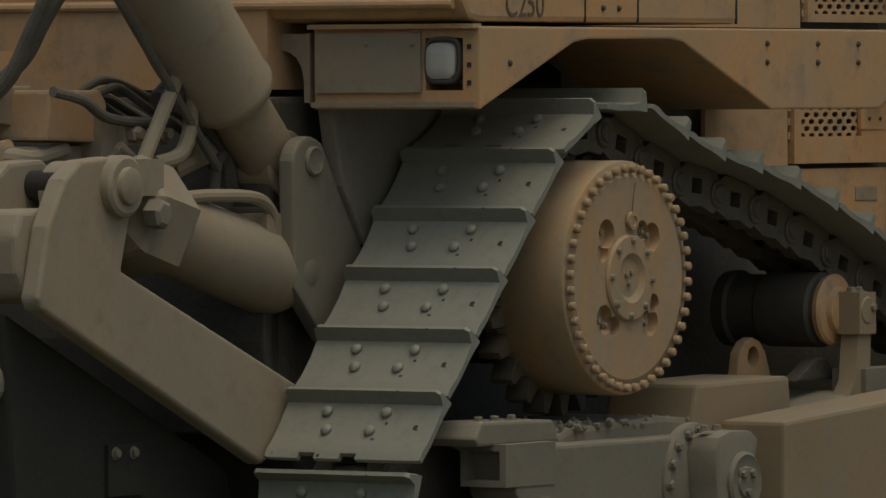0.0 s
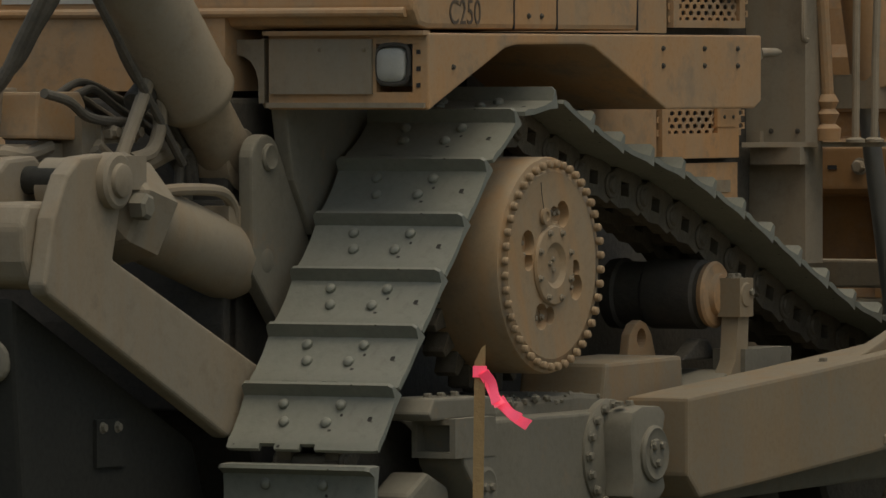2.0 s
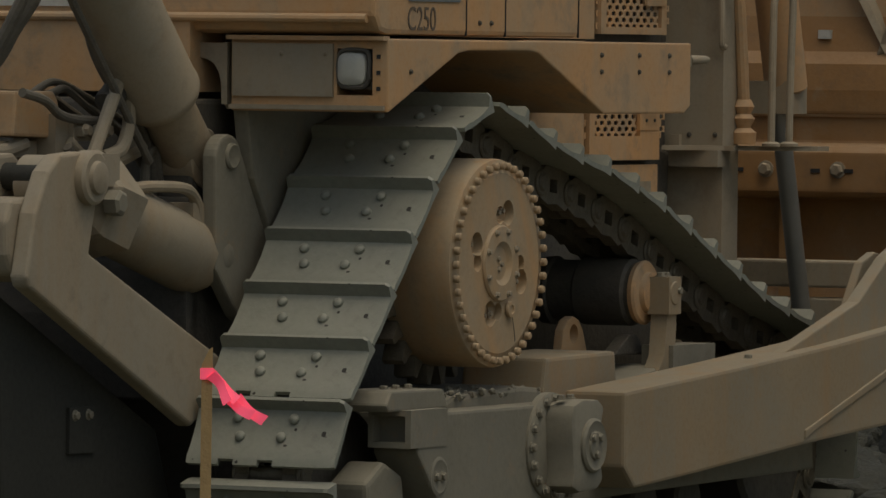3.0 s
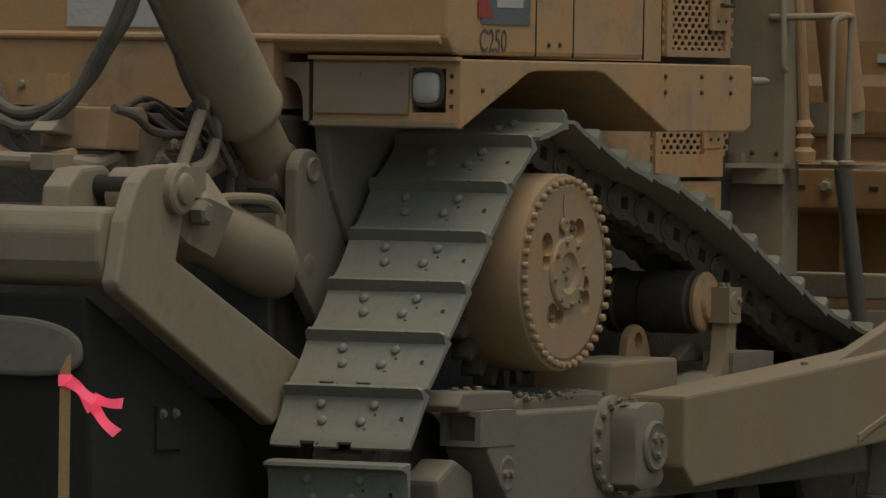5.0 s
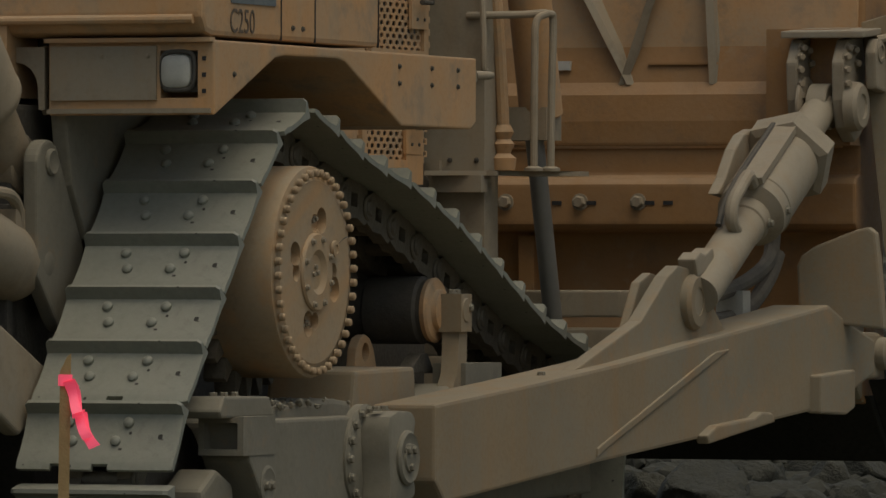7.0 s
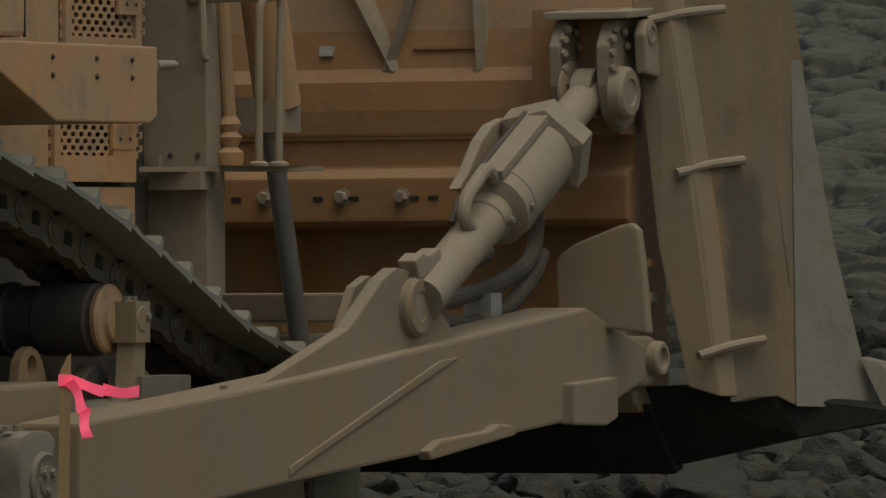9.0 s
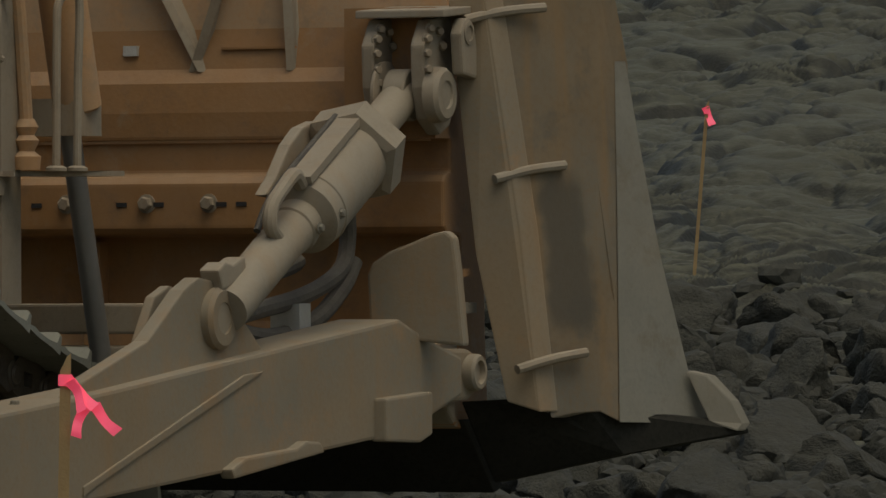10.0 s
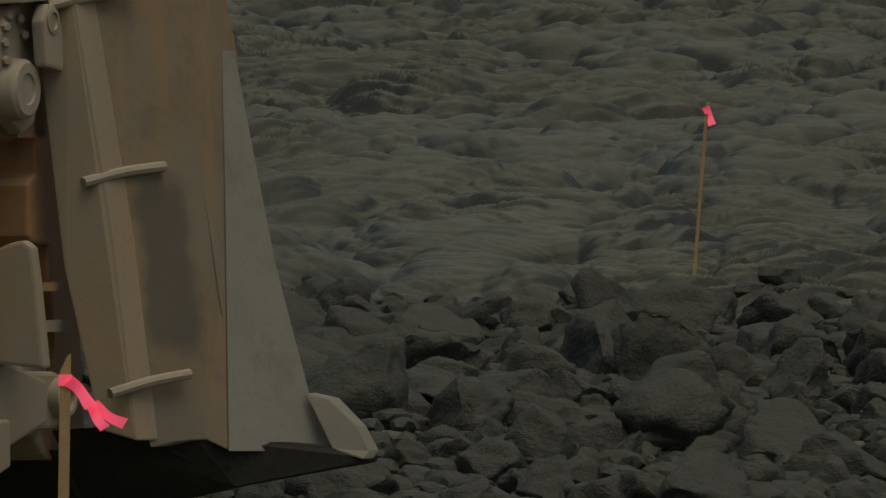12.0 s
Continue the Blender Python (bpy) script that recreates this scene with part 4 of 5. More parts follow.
def wing(s):
    """One swept end of the blade: pale scraped plate, stiffening ribs, dark end bit."""
    base, m = (0.0, 1) if s == 1 else (2 * MIDDLE, -1)

    def at(x, y, z):
        return (x, base + m * y, z)

    def slab(points, thick, material, name, label="", bevel=0.008):
        bm = bmesh.new()
        near = [bm.verts.new(at(*p)) for p in points]
        far = [bm.verts.new(at(p[0] + thick, p[1] - thick * 0.35, p[2])) for p in points]
        bm.faces.new(near)
        bm.faces.new(far[::-1])
        for i in range(len(near)):
            j = (i + 1) % len(near)
            bm.faces.new((near[i], far[i], far[j], near[j]))
        bmesh.ops.recalc_face_normals(bm, faces=bm.faces)
        return part(name, bevelled(bm, bevel), material, blade, label)

    # flat strip beside the tower, then the hollow panel, then the outer strip
    slab([(4.78, -0.60, 1.08), (4.80, -0.74, 1.12), (4.86, -0.86, 0.20), (4.88, -0.93, -0.50), (4.84, -0.81, -0.46), (4.80, -0.70, 0.10)], 0.10, ARM, "wing_strip", "dusty inner strip of the wing")
    slab([(4.86, -0.75, 1.14), (5.13, -0.905, 1.22), (5.17, -0.985, 0.35), (5.17, -1.06, -0.503), (5.05, -1.0, -0.506), (4.95, -0.945, -0.525), (4.93, -0.875, 0.20)], 0.08, WING, "wing_panel", "dust-streaked tan panel between the wing's ribs")
    slab([(5.12, -0.893, 1.22), (5.30, -0.985, 1.25), (5.385, -1.033, 0.84), (5.30, -1.075, 0.15), (5.208, -1.118, -0.541), (5.16, -1.05, -0.50), (5.16, -0.975, 0.35)], 0.08, WING, "wing_panel")
    slab([(5.390, -1.035, 0.850), (5.423, -1.085, 0.500), (5.469, -1.144, 0.100), (5.560, -1.225, -0.360), (5.693, -1.292, -0.556), (5.435, -1.203, -0.552), (5.206, -1.124, -0.545), (5.300, -1.080, 0.150)], 0.06, BARE, "wing_edge", "scraped pale outer strip of the wing")
    slab([(5.57, -1.25, -0.35), (5.64, -1.31, -0.37), (5.69, -1.39, -0.47), (5.71, -1.43, -0.56), (5.68, -1.42, -0.59), (5.62, -1.33, -0.556)], 0.05, GREY, "end_bit", "curved worn end bit")
    slab([(4.86, -0.80, -0.45), (5.14, -1.03, -0.49), (5.60, -1.32, -0.545), (5.70, -1.41, -0.575), (5.72, -1.42, -0.60), (5.30, -1.10, -0.67), (5.20, -0.60, -0.78), (4.88, -0.60, -0.46)], 0.06, EDGE, "wing_cutting_edge", "black worn cutting edge")
    slab([(4.99, -0.855, 0.47), (5.0, -0.845, 0.80), (5.03, -0.85, 0.88), (5.06, -0.87, 0.62), (5.07, -0.895, 0.48)], 0.012, RUST, "rust_streak", "brown rust streak", 0.0)
    for z0, z1, x0, x1 in ((0.392, 0.445, 4.80, 5.07), (-0.335, -0.274, 4.80, 5.07), (1.0, 1.05, 4.75, 5.00)):
        bm = bmesh.new()
        add_tube(bm, [at(x0 - 0.01, -0.785 - (0.09 if z0 < 0 else 0) + (0.10 if z0 > 0.9 else 0), z0), at((x0 + x1) / 2, -0.87 - (0.09 if z0 < 0 else 0) + (0.08 if z0 > 0.9 else 0), (z0 + z1) / 2 + 0.008), at(x1 + 0.01, -0.955 - (0.085 if z0 < 0 else 0) + (0.05 if z0 > 0.9 else 0), z1)], 0.019, 8)
        part("wing_rib", bm, PALE, blade, "short welded rib", True)


wing(1)
wing(-1)
# channel bolts and slots along the back
stud_big = part("channel_bolt", hex_bolt(0.028, 0.03), PALE, blade, "bolt with washer")
stud_big.matrix_basis = pose(4.774, 0.683, 0.308, 0, 0, -90)
# black block coloured as the dark inside an open slot
slot = part("slot", bevelled(add_box(bmesh.new(), (-0.004, -0.022, -0.009), (0.004, 0.022, 0.009)), 0.003, 1), INK, blade)
slot.matrix_basis = pose(4.774, 0.79, 0.304)
for y in (0.414, 1.03, 1.40, 1.75, 2.1, 2.45):
    twin(stud_big, pose(4.774, y, 0.308, 0, 0, -90))
for y in (0.63, 0.36, 0.275, 1.16, 1.50, 1.85, 2.2):
    twin(slot, pose(4.774, y, 0.304))
part("back_seam", tube([(4.836, -0.5, 0.55), (4.836, 3.6, 0.55)], 0.009, 6, False), PAINT, blade, "", True)
part("upright", box((4.86, 0.93, -0.3), (4.94, 1.0, 0.16), 0.004), ORANGE, blade)
twin(blade.children[-1], pose(0, -0.45, 0))
# upper stiffeners and ledges on the dusty top of the back
for y0, lean in ((0.74, -0.28), (0.30, 0.20), (0.10, -0.02), (1.6, 0.25), (2.4, -0.2)):
    bm = bmesh.new()
    w = 0.03
    pts = [(4.88, y0 + lean, 0.81), (4.84, y0 + lean + 0.03, 0.82), (4.82, y0 + 0.03, 1.35), (4.90, y0 + 0.03, 1.45), (4.92, y0, 1.45)]
    a = [bm.verts.new(p) for p in pts]
    b = [bm.verts.new((p[0] + 0.02, p[1] - w, p[2])) for p in pts]
    bm.faces.new(a)
    bm.faces.new(b[::-1])
    for i in range(5):
        bm.faces.new((a[i], b[i], b[(i + 1) % 5], a[(i + 1) % 5]))
    part("back_gusset", bm, PALE, blade, "dusty sloping stiffener")
part("ledge", box((4.86, 0.08, 0.905), (4.92, 0.40, 0.915), 0.002), ORANGE, blade)
part("tie_lug", box((4.855, 0.76, 0.885), (4.90, 0.82, 0.925), 0.004), WHITE, blade)
part("top_panel", prism([(4.885, 0.85), (4.90, 1.5), (4.93, 1.5), (4.91, 0.85)], -0.55, 2.4, 0.004), PAINT, blade, "dusty tan upper back of the blade")
part("hinge_clevis", prism([(4.66, -0.24), (4.90, -0.20), (4.90, -0.50), (4.72, -0.47)], -0.58, -0.46, 0.012), ARM, blade)
part("hinge_pin", add_lathe(bmesh.new(), (4.72, -0.50, -0.345), (4.72, -2, -0.345), [(0, 0.07), (0.245, 0.07), (0.255, 0.062), (0.255, 0.046), (0.235, 0.04), (0.235, 0.002)], 24), PALE, blade, "", True)
part("hinge_plate", box((4.70, -0.66, -0.12), (4.90, -0.42, -0.08), 0.006), PALE, blade)
part("hinge_plate", box((4.72, -0.66, 0.02), (4.90, -0.50, 0.05), 0.006), ORANGE, blade)

# tower with the upper clevis of the tilt cylinder
tower = part("tower", box((4.70, -0.58, 0.55), (4.92, -0.20, 1.05), 0.02), ORANGE, blade, "welded tower on the blade's back")
cheek = [(4.74, 1.02), (4.60, 1.0), (4.53, 0.90), (4.54, 0.74), (4.58, 0.62), (4.68, 0.56), (4.78, 0.60), (4.82, 0.75), (4.82, 1.02)]
part("clevis_cheek", prism(cheek, -0.61, -0.55, 0.012), PALE, blade, "clevis cheek plate studded with bolts")
part("clevis_cheek", prism(cheek, -0.40, -0.345, 0.012), PALE, blade)
part("clevis_boss", add_lathe(bmesh.new(), (4.624, -0.605, 0.713), (4.624, -2, 0.713), [(0, 0.108), (0.045, 0.104), (0.06, 0.09), (0.06, 0.055), (0.052, 0.05), (0.052, 0.002)], 36), PALE, blade, "round pin boss", True)
part("clevis_cover", prism([(4.54, 1.035), (4.54, 1.005), (4.88, 1.03), (4.88, 1.06)], -0.69, -0.318, 0.006), PALE, blade, "flat cover plate over the clevis")
clevis_bolt = part("clevis_bolt", hex_bolt(0.016, 0.024), PALE, blade)
clevis_bolt.matrix_basis = pose(4.585, -0.61, 0.965, 0, 0, -40)
for y in (-0.612, -0.402):
    for x, z in ((4.585, 0.965), (4.555, 0.925), (4.548, 0.87), (4.552, 0.81), (4.565, 0.76), (4.66, 0.955), (4.69, 0.90)):
        if (y, z) != (-0.612, 0.965):
            twin(clevis_bolt, pose(x, y, z, 0, 0, -40), blade)
part("pin_keeper", add_lathe(bmesh.new(), (4.624, -0.40, 0.713), (4.624, -2, 0.713), [(0, 0.13), (0.012, 0.13), (0.016, 0.12)], 36), PALE, blade, "", True)
part("tow_lug", prism([(4.675, 0.79), (4.655, 0.945), (4.695, 1.005), (4.755, 1.005), (4.795, 0.945), (4.84, 0.77)], -0.71, -0.66, 0.012), PALE, blade, "flat plate with an eye")
part("lug_eye", add_lathe(bmesh.new(), (4.725, -0.705, 0.948), (4.725, -2, 0.948), [(0, 0.045), (0.01, 0.045), (0.012, 0.03), (0.002, 0.026), (0.002, 0.002)], 24), PALE, blade, "", True)

# --- tilt cylinder between arm and tower
P0, P1 = Vector((2.985, -0.475, -0.119)), Vector((4.624, -0.478, 0.713))
AX = (P1 - P0).normalized()
LEN = (P1 - P0).length
body = add_lathe(bmesh.new(), P0, P1, [(0.06, 0.085), (0.10, 0.085), (0.64, 0.085), (0.68, 0.09), (0.775, 0.094), (0.79, 0.125), (0.80, 0.146), (0.87, 0.149), (0.875, 0.154), (0.89, 0.154), (0.895, 0.149), (1.34, 0.149)], 44)
tilt = part("tilt_cylinder", body, PALE, dozer, "pale dusty blade tilt cylinder", True)
part("rod_eye", cyl(P0 + Vector((0, 0.07, 0)), P0 - Vector((0, 0.02, 0)), 0.105, 36), PALE, tilt, "", True)
part("head_flange", add_lathe(bmesh.new(), P0 + AX * 1.28, P1, [(0, 0.165), (0.015, 0.20), (0.12, 0.20), (0.14, 0.18), (0.15, 0.11), (0.20, 0.085)], 6), PALE, tilt, "six-sided cylinder head")
part("piston_rod", cyl(P0 + AX * 1.42, P1, 0.072, 28), PALE, tilt, "", True)
part("clevis_eye", cyl(P1 + Vector((0, 0.045, 0)), P1 - Vector((0, 0.045, 0)), 0.10, 32), PALE, tilt, "", True)
up = Vector((-AX.z, 0, AX.x))
side = Vector((0, -1, 0))
spine = bmesh.new()
corners = [P0 + AX * d + up * 0.142 + side * w for d, w in ((0.80, 0.075), (1.36, 0.075), (1.36, -0.02), (0.80, -0.02))]
lo = [spine.verts.new(c) for c in corners]
hi = [spine.verts.new(c + up * 0.03) for c in corners]
spine.faces.new(lo[::-1])
spine.faces.new(hi)
for i in range(4):
    spine.faces.new((lo[i], lo[(i + 1) % 4], hi[(i + 1) % 4], hi[i]))
part("pipe_channel", bevelled(spine, 0.006), PALE, tilt, "channel over the oil pipe")
loop_pts = [P0 + AX * d + up * h + side * w for d, h, w in ((0.52, 0.06, 0.03), (0.49, 0.13, 0.03), (0.54, 0.185, 0.03), (0.66, 0.20, 0.03), (0.76, 0.20, 0.03), (0.80, 0.14, 0.03))]
part("pipe_guard", tube(loop_pts, 0.028, 10), PALE, tilt, "bent bar guard", True)
part("oil_pipe", tube([P0 + AX * d + up * h - side * 0.035 for d, h in ((0.50, 0.10), (0.62, 0.145), (0.80, 0.165), (1.32, 0.165))], 0.014, 8), DARK, tilt, "", True)
clip = add_lathe(bmesh.new(), P0 + AX * 0.69, P1, [(0, 0.088), (0.008, 0.098), (0.04, 0.10), (0.05, 0.09)], 30)
part("clamp_band", clip, PALE, tilt, "", True)
for d, out in ((0.72, 0.108), (0.84, 0.146)):
    twin(pad_bolt, pose(*(P0 + AX * d + side * out)), tilt)
part("rod_step", prism([(2.97, -0.02), (2.93, 0.055), (3.0, 0.085), (3.06, 0.075), (3.16, 0.105), (3.18, 0.03)], -0.50, -0.42, 0.01), PALE, tilt)
shield = [(3.70, 0.33), (3.80, 0.40), (3.92, 0.52), (4.03, 0.585), (4.15, 0.61), (4.40, 0.615), (4.42, 0.45), (4.0, 0.30)]
part("hose_guard", prism(shield, -0.33, -0.28, 0.01), PALE, tilt, "bent sheet guard behind the cylinder")
for pts, r in (([(3.25, -0.30, -0.17), (3.58, -0.30, -0.11), (4.08, -0.30, -0.05), (4.42, -0.30, 0.04), (4.50, -0.30, 0.16), (4.45, -0.32, 0.32)], 0.034), ([(3.3, -0.31, -0.13), (3.6, -0.30, -0.185), (3.87, -0.30, -0.195), (4.2, -0.30, -0.14), (4.45, -0.30, -0.02), (4.56, -0.30, 0.08)], 0.034), ([(3.4, -0.24, -0.05), (3.8, -0.20, 0.0), (4.3, -0.15, 0.06), (4.7, 0.0, 0.08)], 0.03)):
    part("oil_hose", tube(pts, r, 10), RUBBER, dozer, "thick black hydraulic hose", True)
part("hose_clamp", box((3.93, -0.36, -0.205), (4.03, -0.24, -0.075), 0.01), LENS, dozer, "pale hose clamp")
part("tag_link", prism([(4.1, -0.19), (4.1, -0.075), (4.3, -0.075), (4.3, -0.19)], 0.25, 1.6, 0.01), PALE, dozer, "dusty tan cross link ahead of the radiator")
part("tag_link_lower", prism([(4.1, -0.36), (4.1, -0.235), (4.25, -0.235), (4.25, -0.36)], 0.20, 1.5, 0.01), PALE, dozer)

# --- ripper and its linkage at the rear
link_outline = [(-2.02, 0.40), (-2.10, 0.43), (-2.25, 0.42), (-2.34, 0.36), (-2.43, 0.21), (-2.49, -0.02), (-2.47, -0.055), (-1.24, -0.60), (-0.97, -0.48), (-0.97, -0.363), (-2.03, 0.06), (-1.99, 0.20), (-1.96, 0.34)]
ripper = part("ripper_arm", bevelled(prism(link_outline, 0.64, 0.715, 0), 0.026, 4), PALE, dozer, "heavy dusty ripper side arm")
fork = [(-2.30, 0.20), (-2.28, 0.34), (-2.18, 0.41), (-2.0, 0.42), (-1.90, 0.36), (-1.90, 0.20)]
part("fork_plate", prism(fork, 0.98, 1.10, 0.015), PALE, ripper)
part("ripper_arm_far", prism(link_outline, mirrored(0.80), mirrored(0.65), 0.018), PALE, dozer, "heavy dusty ripper side arm")
beam = prism([(-2.47, 0.262), (-1.98, 0.262), (-1.98, -0.03), (-2.38, -0.04), (-2.46, -0.01), (-2.50, 0.06), (-2.51, 0.18)], 0.716, mirrored(0.716), 0)
part("ripper_beam", bevelled(beam, 0.03, 4), PALE, dozer, "massive ripper cross beam")
part("ripper_carriage", prism([(-2.45, -0.065), (-1.22, -0.615), (-1.1, -0.9), (-1.3, -1.12), (-2.35, -1.1)], 0.80, mirrored(0.80), 0.02), UNDER, dozer, "ripper carriage steel, coloured dark for the shade on it")
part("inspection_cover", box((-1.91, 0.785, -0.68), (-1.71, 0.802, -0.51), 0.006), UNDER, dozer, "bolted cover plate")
for x in (-1.87, -1.77):
    twin(pad_bolt, pose(x, 0.785, -0.54))
# added oval plate stands in for a lit surface below the beam
lug = bmesh.new()
rings = [[lug.verts.new((x, 1.18 + (0.36 - inset) * math.copysign(abs(math.cos(a)) ** 0.75, math.cos(a)), -0.27 + (0.115 - inset) * math.copysign(abs(math.sin(a)) ** 0.75, math.sin(a)) + 0.02 * math.cos(a))) for a in np.linspace(0, 2 * math.pi, 36, endpoint=False)] for x, inset in ((-2.38, 0), (-2.44, 0), (-2.448, 0.006), (-2.452, 0.02))]
for a, b in zip(rings, rings[1:]):
    for i in range(36):
        lug.faces.new((a[i], a[(i + 1) % 36], b[(i + 1) % 36], b[i]))
lug.faces.new(rings[-1])
lug.faces.new(rings[0][::-1])
part("shank_lug", lug, GREY, dozer, "added pale oval plate for the lit patch below the ripper beam")
plate_yz = [(1.40, 0.66), (1.30, 0.60), (1.255, 0.49), (1.21, 0.37), (1.165, 0.24), (1.15, 0.20), (1.17, 0.165), (1.21, 0.165), (1.265, 0.22), (1.33, 0.34), (1.42, 0.56)]
bm = bmesh.new()
a = [bm.verts.new((-2.515, y, z)) for y, z in plate_yz]
b = [bm.verts.new((-2.57, y, z)) for y, z in plate_yz]
bm.faces.new(a[::-1])
bm.faces.new(b)
for i in range(len(a)):
    j = (i + 1) % len(a)
    bm.faces.new((a[i], a[j], b[j], b[i]))
bmesh.ops.recalc_face_normals(bm, faces=bm.faces)
part("pin_puller_link", bevelled(bm, 0.012, 2), PALE, dozer, "dusty curved link plate with a bolt")
part("link_bolt", cyl((-2.56, 1.20, 0.225), (-2.60, 1.20, 0.225), 0.03, 16), GREY, dozer, "", True)
part("valve_cover", box((-1.88, 1.32, 0.655), (-1.70, 1.54, 0.775), 0.012), PAINT, dozer, "tan sheet-metal valve cover")
part("cover_bolt", cyl((-1.875, 1.43, 0.73), (-1.90, 1.43, 0.73), 0.016, 10, 0.003), PALE, dozer)
part("collar_block", box((-1.90, 0.68, 0.30), (-1.74, 0.80, 0.42), 0.02), PALE, dozer, "angular block on the cylinder head")
part("collar_nut", add_lathe(bmesh.new(), (-1.80, 0.69, 0.24), (-1.80, -2, 0.24), [(0, 0.05), (0.05, 0.05), (0.06, 0.035)], 6), GREY, dozer)
pin = add_lathe(bmesh.new(), (-2.052, 0.66, 0.335), (-2.052, -2, 0.335), [(0, 0.10), (0.05, 0.10), (0.06, 0.088), (0.06, 0.062), (0.075, 0.058), (0.08, 0.048), (0.08, 0.002)], 36)
part("ripper_pin", pin, PALE, dozer, "round pin with a keeper ring", True)
# bar coloured near-black to pass for the dark gap between the forks
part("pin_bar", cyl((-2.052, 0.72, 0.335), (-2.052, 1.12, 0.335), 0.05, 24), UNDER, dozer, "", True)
# ripper tilt cylinder
T0, T1 = Vector((-2.0, 0.85, 0.315)), Vector((-0.90, 0.82, 0.015))
tb = add_lathe(bmesh.new(), T0, T1, [(0.18, 0.09), (0.22, 0.125), (0.30, 0.143), (1.06, 0.143), (1.12, 0.138), (1.17, 0.115), (1.20, 0.06)], 44)
pitch_cyl = part("ripper_cylinder", tb, PALE, dozer, "fat dusty ripper tilt cylinder", True)
part("cylinder_collar", add_lathe(bmesh.new(), T0 + (T1 - T0) * 0.17, T1, [(0, 0.12), (0.03, 0.185), (0.05, 0.197), (0.23, 0.20), (0.245, 0.19), (0.25, 0.145)], 6), PALE, pitch_cyl, "angular cylinder head")
part("cylinder_eye", cyl(T0 - Vector((0, 0.08, 0)), T0 + Vector((0, 0.08, 0)), 0.10, 28), PALE, pitch_cyl, "", True)
part("oil_pipe", tube([(-1.55, 0.73, 0.29), (-1.40, 0.73, 0.295), (-1.15, 0.73, 0.285), (-1.04, 0.74, 0.235), (-1.01, 0.75, 0.17)], 0.022, 10), PALE, pitch_cyl, "", True)
part("pipe_block", box((-1.08, 0.73, 0.15), (-0.94, 0.85, 0.23), 0.01), PALE, pitch_cyl)
# lift cylinder above it
L0, L1 = Vector((-0.865, 0.86, 0.395)), Vector((-1.84, 0.86, 1.36))
lb = add_lathe(bmesh.new(), L0, L1, [(0.0, 0.10), (0.06, 0.105), (0.30, 0.105), (0.315, 0.145), (0.34, 0.158), (0.36, 0.159), (0.37, 0.155), (1.2, 0.155)], 48)
raise_cyl = part("ripper_lift_cylinder", lb, PALE, dozer, "thick dusty ripper lift cylinder", True)
part("cylinder_eye", cyl(L0 - Vector((0, 0.07, 0)), L0 + Vector((0, 0.07, 0)), 0.115, 32), PALE, raise_cyl, "", True)
part("oil_pipe", tube([L0 + (L1 - L0) * d + Vector((-0.15, 0.03, -0.13)) for d in (0.12, 0.3, 0.6, 0.95)], 0.016, 8), RUBBER, raise_cyl, "", True)
plate = [(-0.895 + 0.105 * math.cos(radians(a)), 0.388 + 0.10 * math.sin(radians(a))) for a in range(170, 19, -15)]
plate += [(-0.575, 0.09), (-0.565, 0.05), (-0.575, 0.01), (-0.72, -0.19), (-0.765, -0.225), (-0.81, -0.20), (-0.99, -0.02)]
clev = part("link_plate", prism(plate, 0.68, 0.74, 0.012), GREY, dozer, "tapered link plate with a pin")
twin(clev, pose(0, 0.27, 0))
part("link_pin", add_lathe(bmesh.new(), (-0.88, 0.70, 0.405), (-0.88, -2, 0.405), [(0, 0.05), (0.028, 0.05), (0.035, 0.043), (0.03, 0.034), (0.03, 0.002)], 30), GREY, dozer, "", True)
part("link_pin", add_lathe(bmesh.new(), (-0.89, 0.70, 0.03), (-0.89, -2, 0.03), [(0, 0.044), (0.020, 0.044), (0.022, 0.04), (0.021, 0.002)], 26), GREY, dozer, "", True)
# valve blocks, pipes and hoses
part("valve_block", prism([(-1.88, 0.48), (-1.86, 0.645), (-1.58, 0.645), (-1.54, 0.60), (-1.56, 0.47)], 1.05, 1.35, 0.012), PAINT, dozer, "tan sheet-metal valve cover")
part("valve_block", box((-1.62, 1.02, 0.36), (-1.50, 1.2, 0.56), 0.01), PALE, dozer)
part("manifold", box((-1.52, 1.0, 0.46), (-1.27, 1.15, 0.545), 0.012), PALE, dozer, "small manifold with fittings")
for x in (-1.48, -1.40, -1.32):
    part("fitting", add_lathe(bmesh.new(), (x, 1.0, 0.50), (x, -2, 0.50), [(0, 0.03), (0.03, 0.03), (0.034, 0.022), (0.05, 0.02)], 6), PALE, dozer)
part("bracket", prism([(-2.05, 0.55), (-1.88, 0.66), (-1.76, 0.66), (-1.80, 0.52)], 1.2, 1.3, 0.008), PALE, dozer)
part("crossbar", box((-2.2, 1.1, 0.40), (-1.6, 1.2, 0.46), 0.02), PALE, dozer)
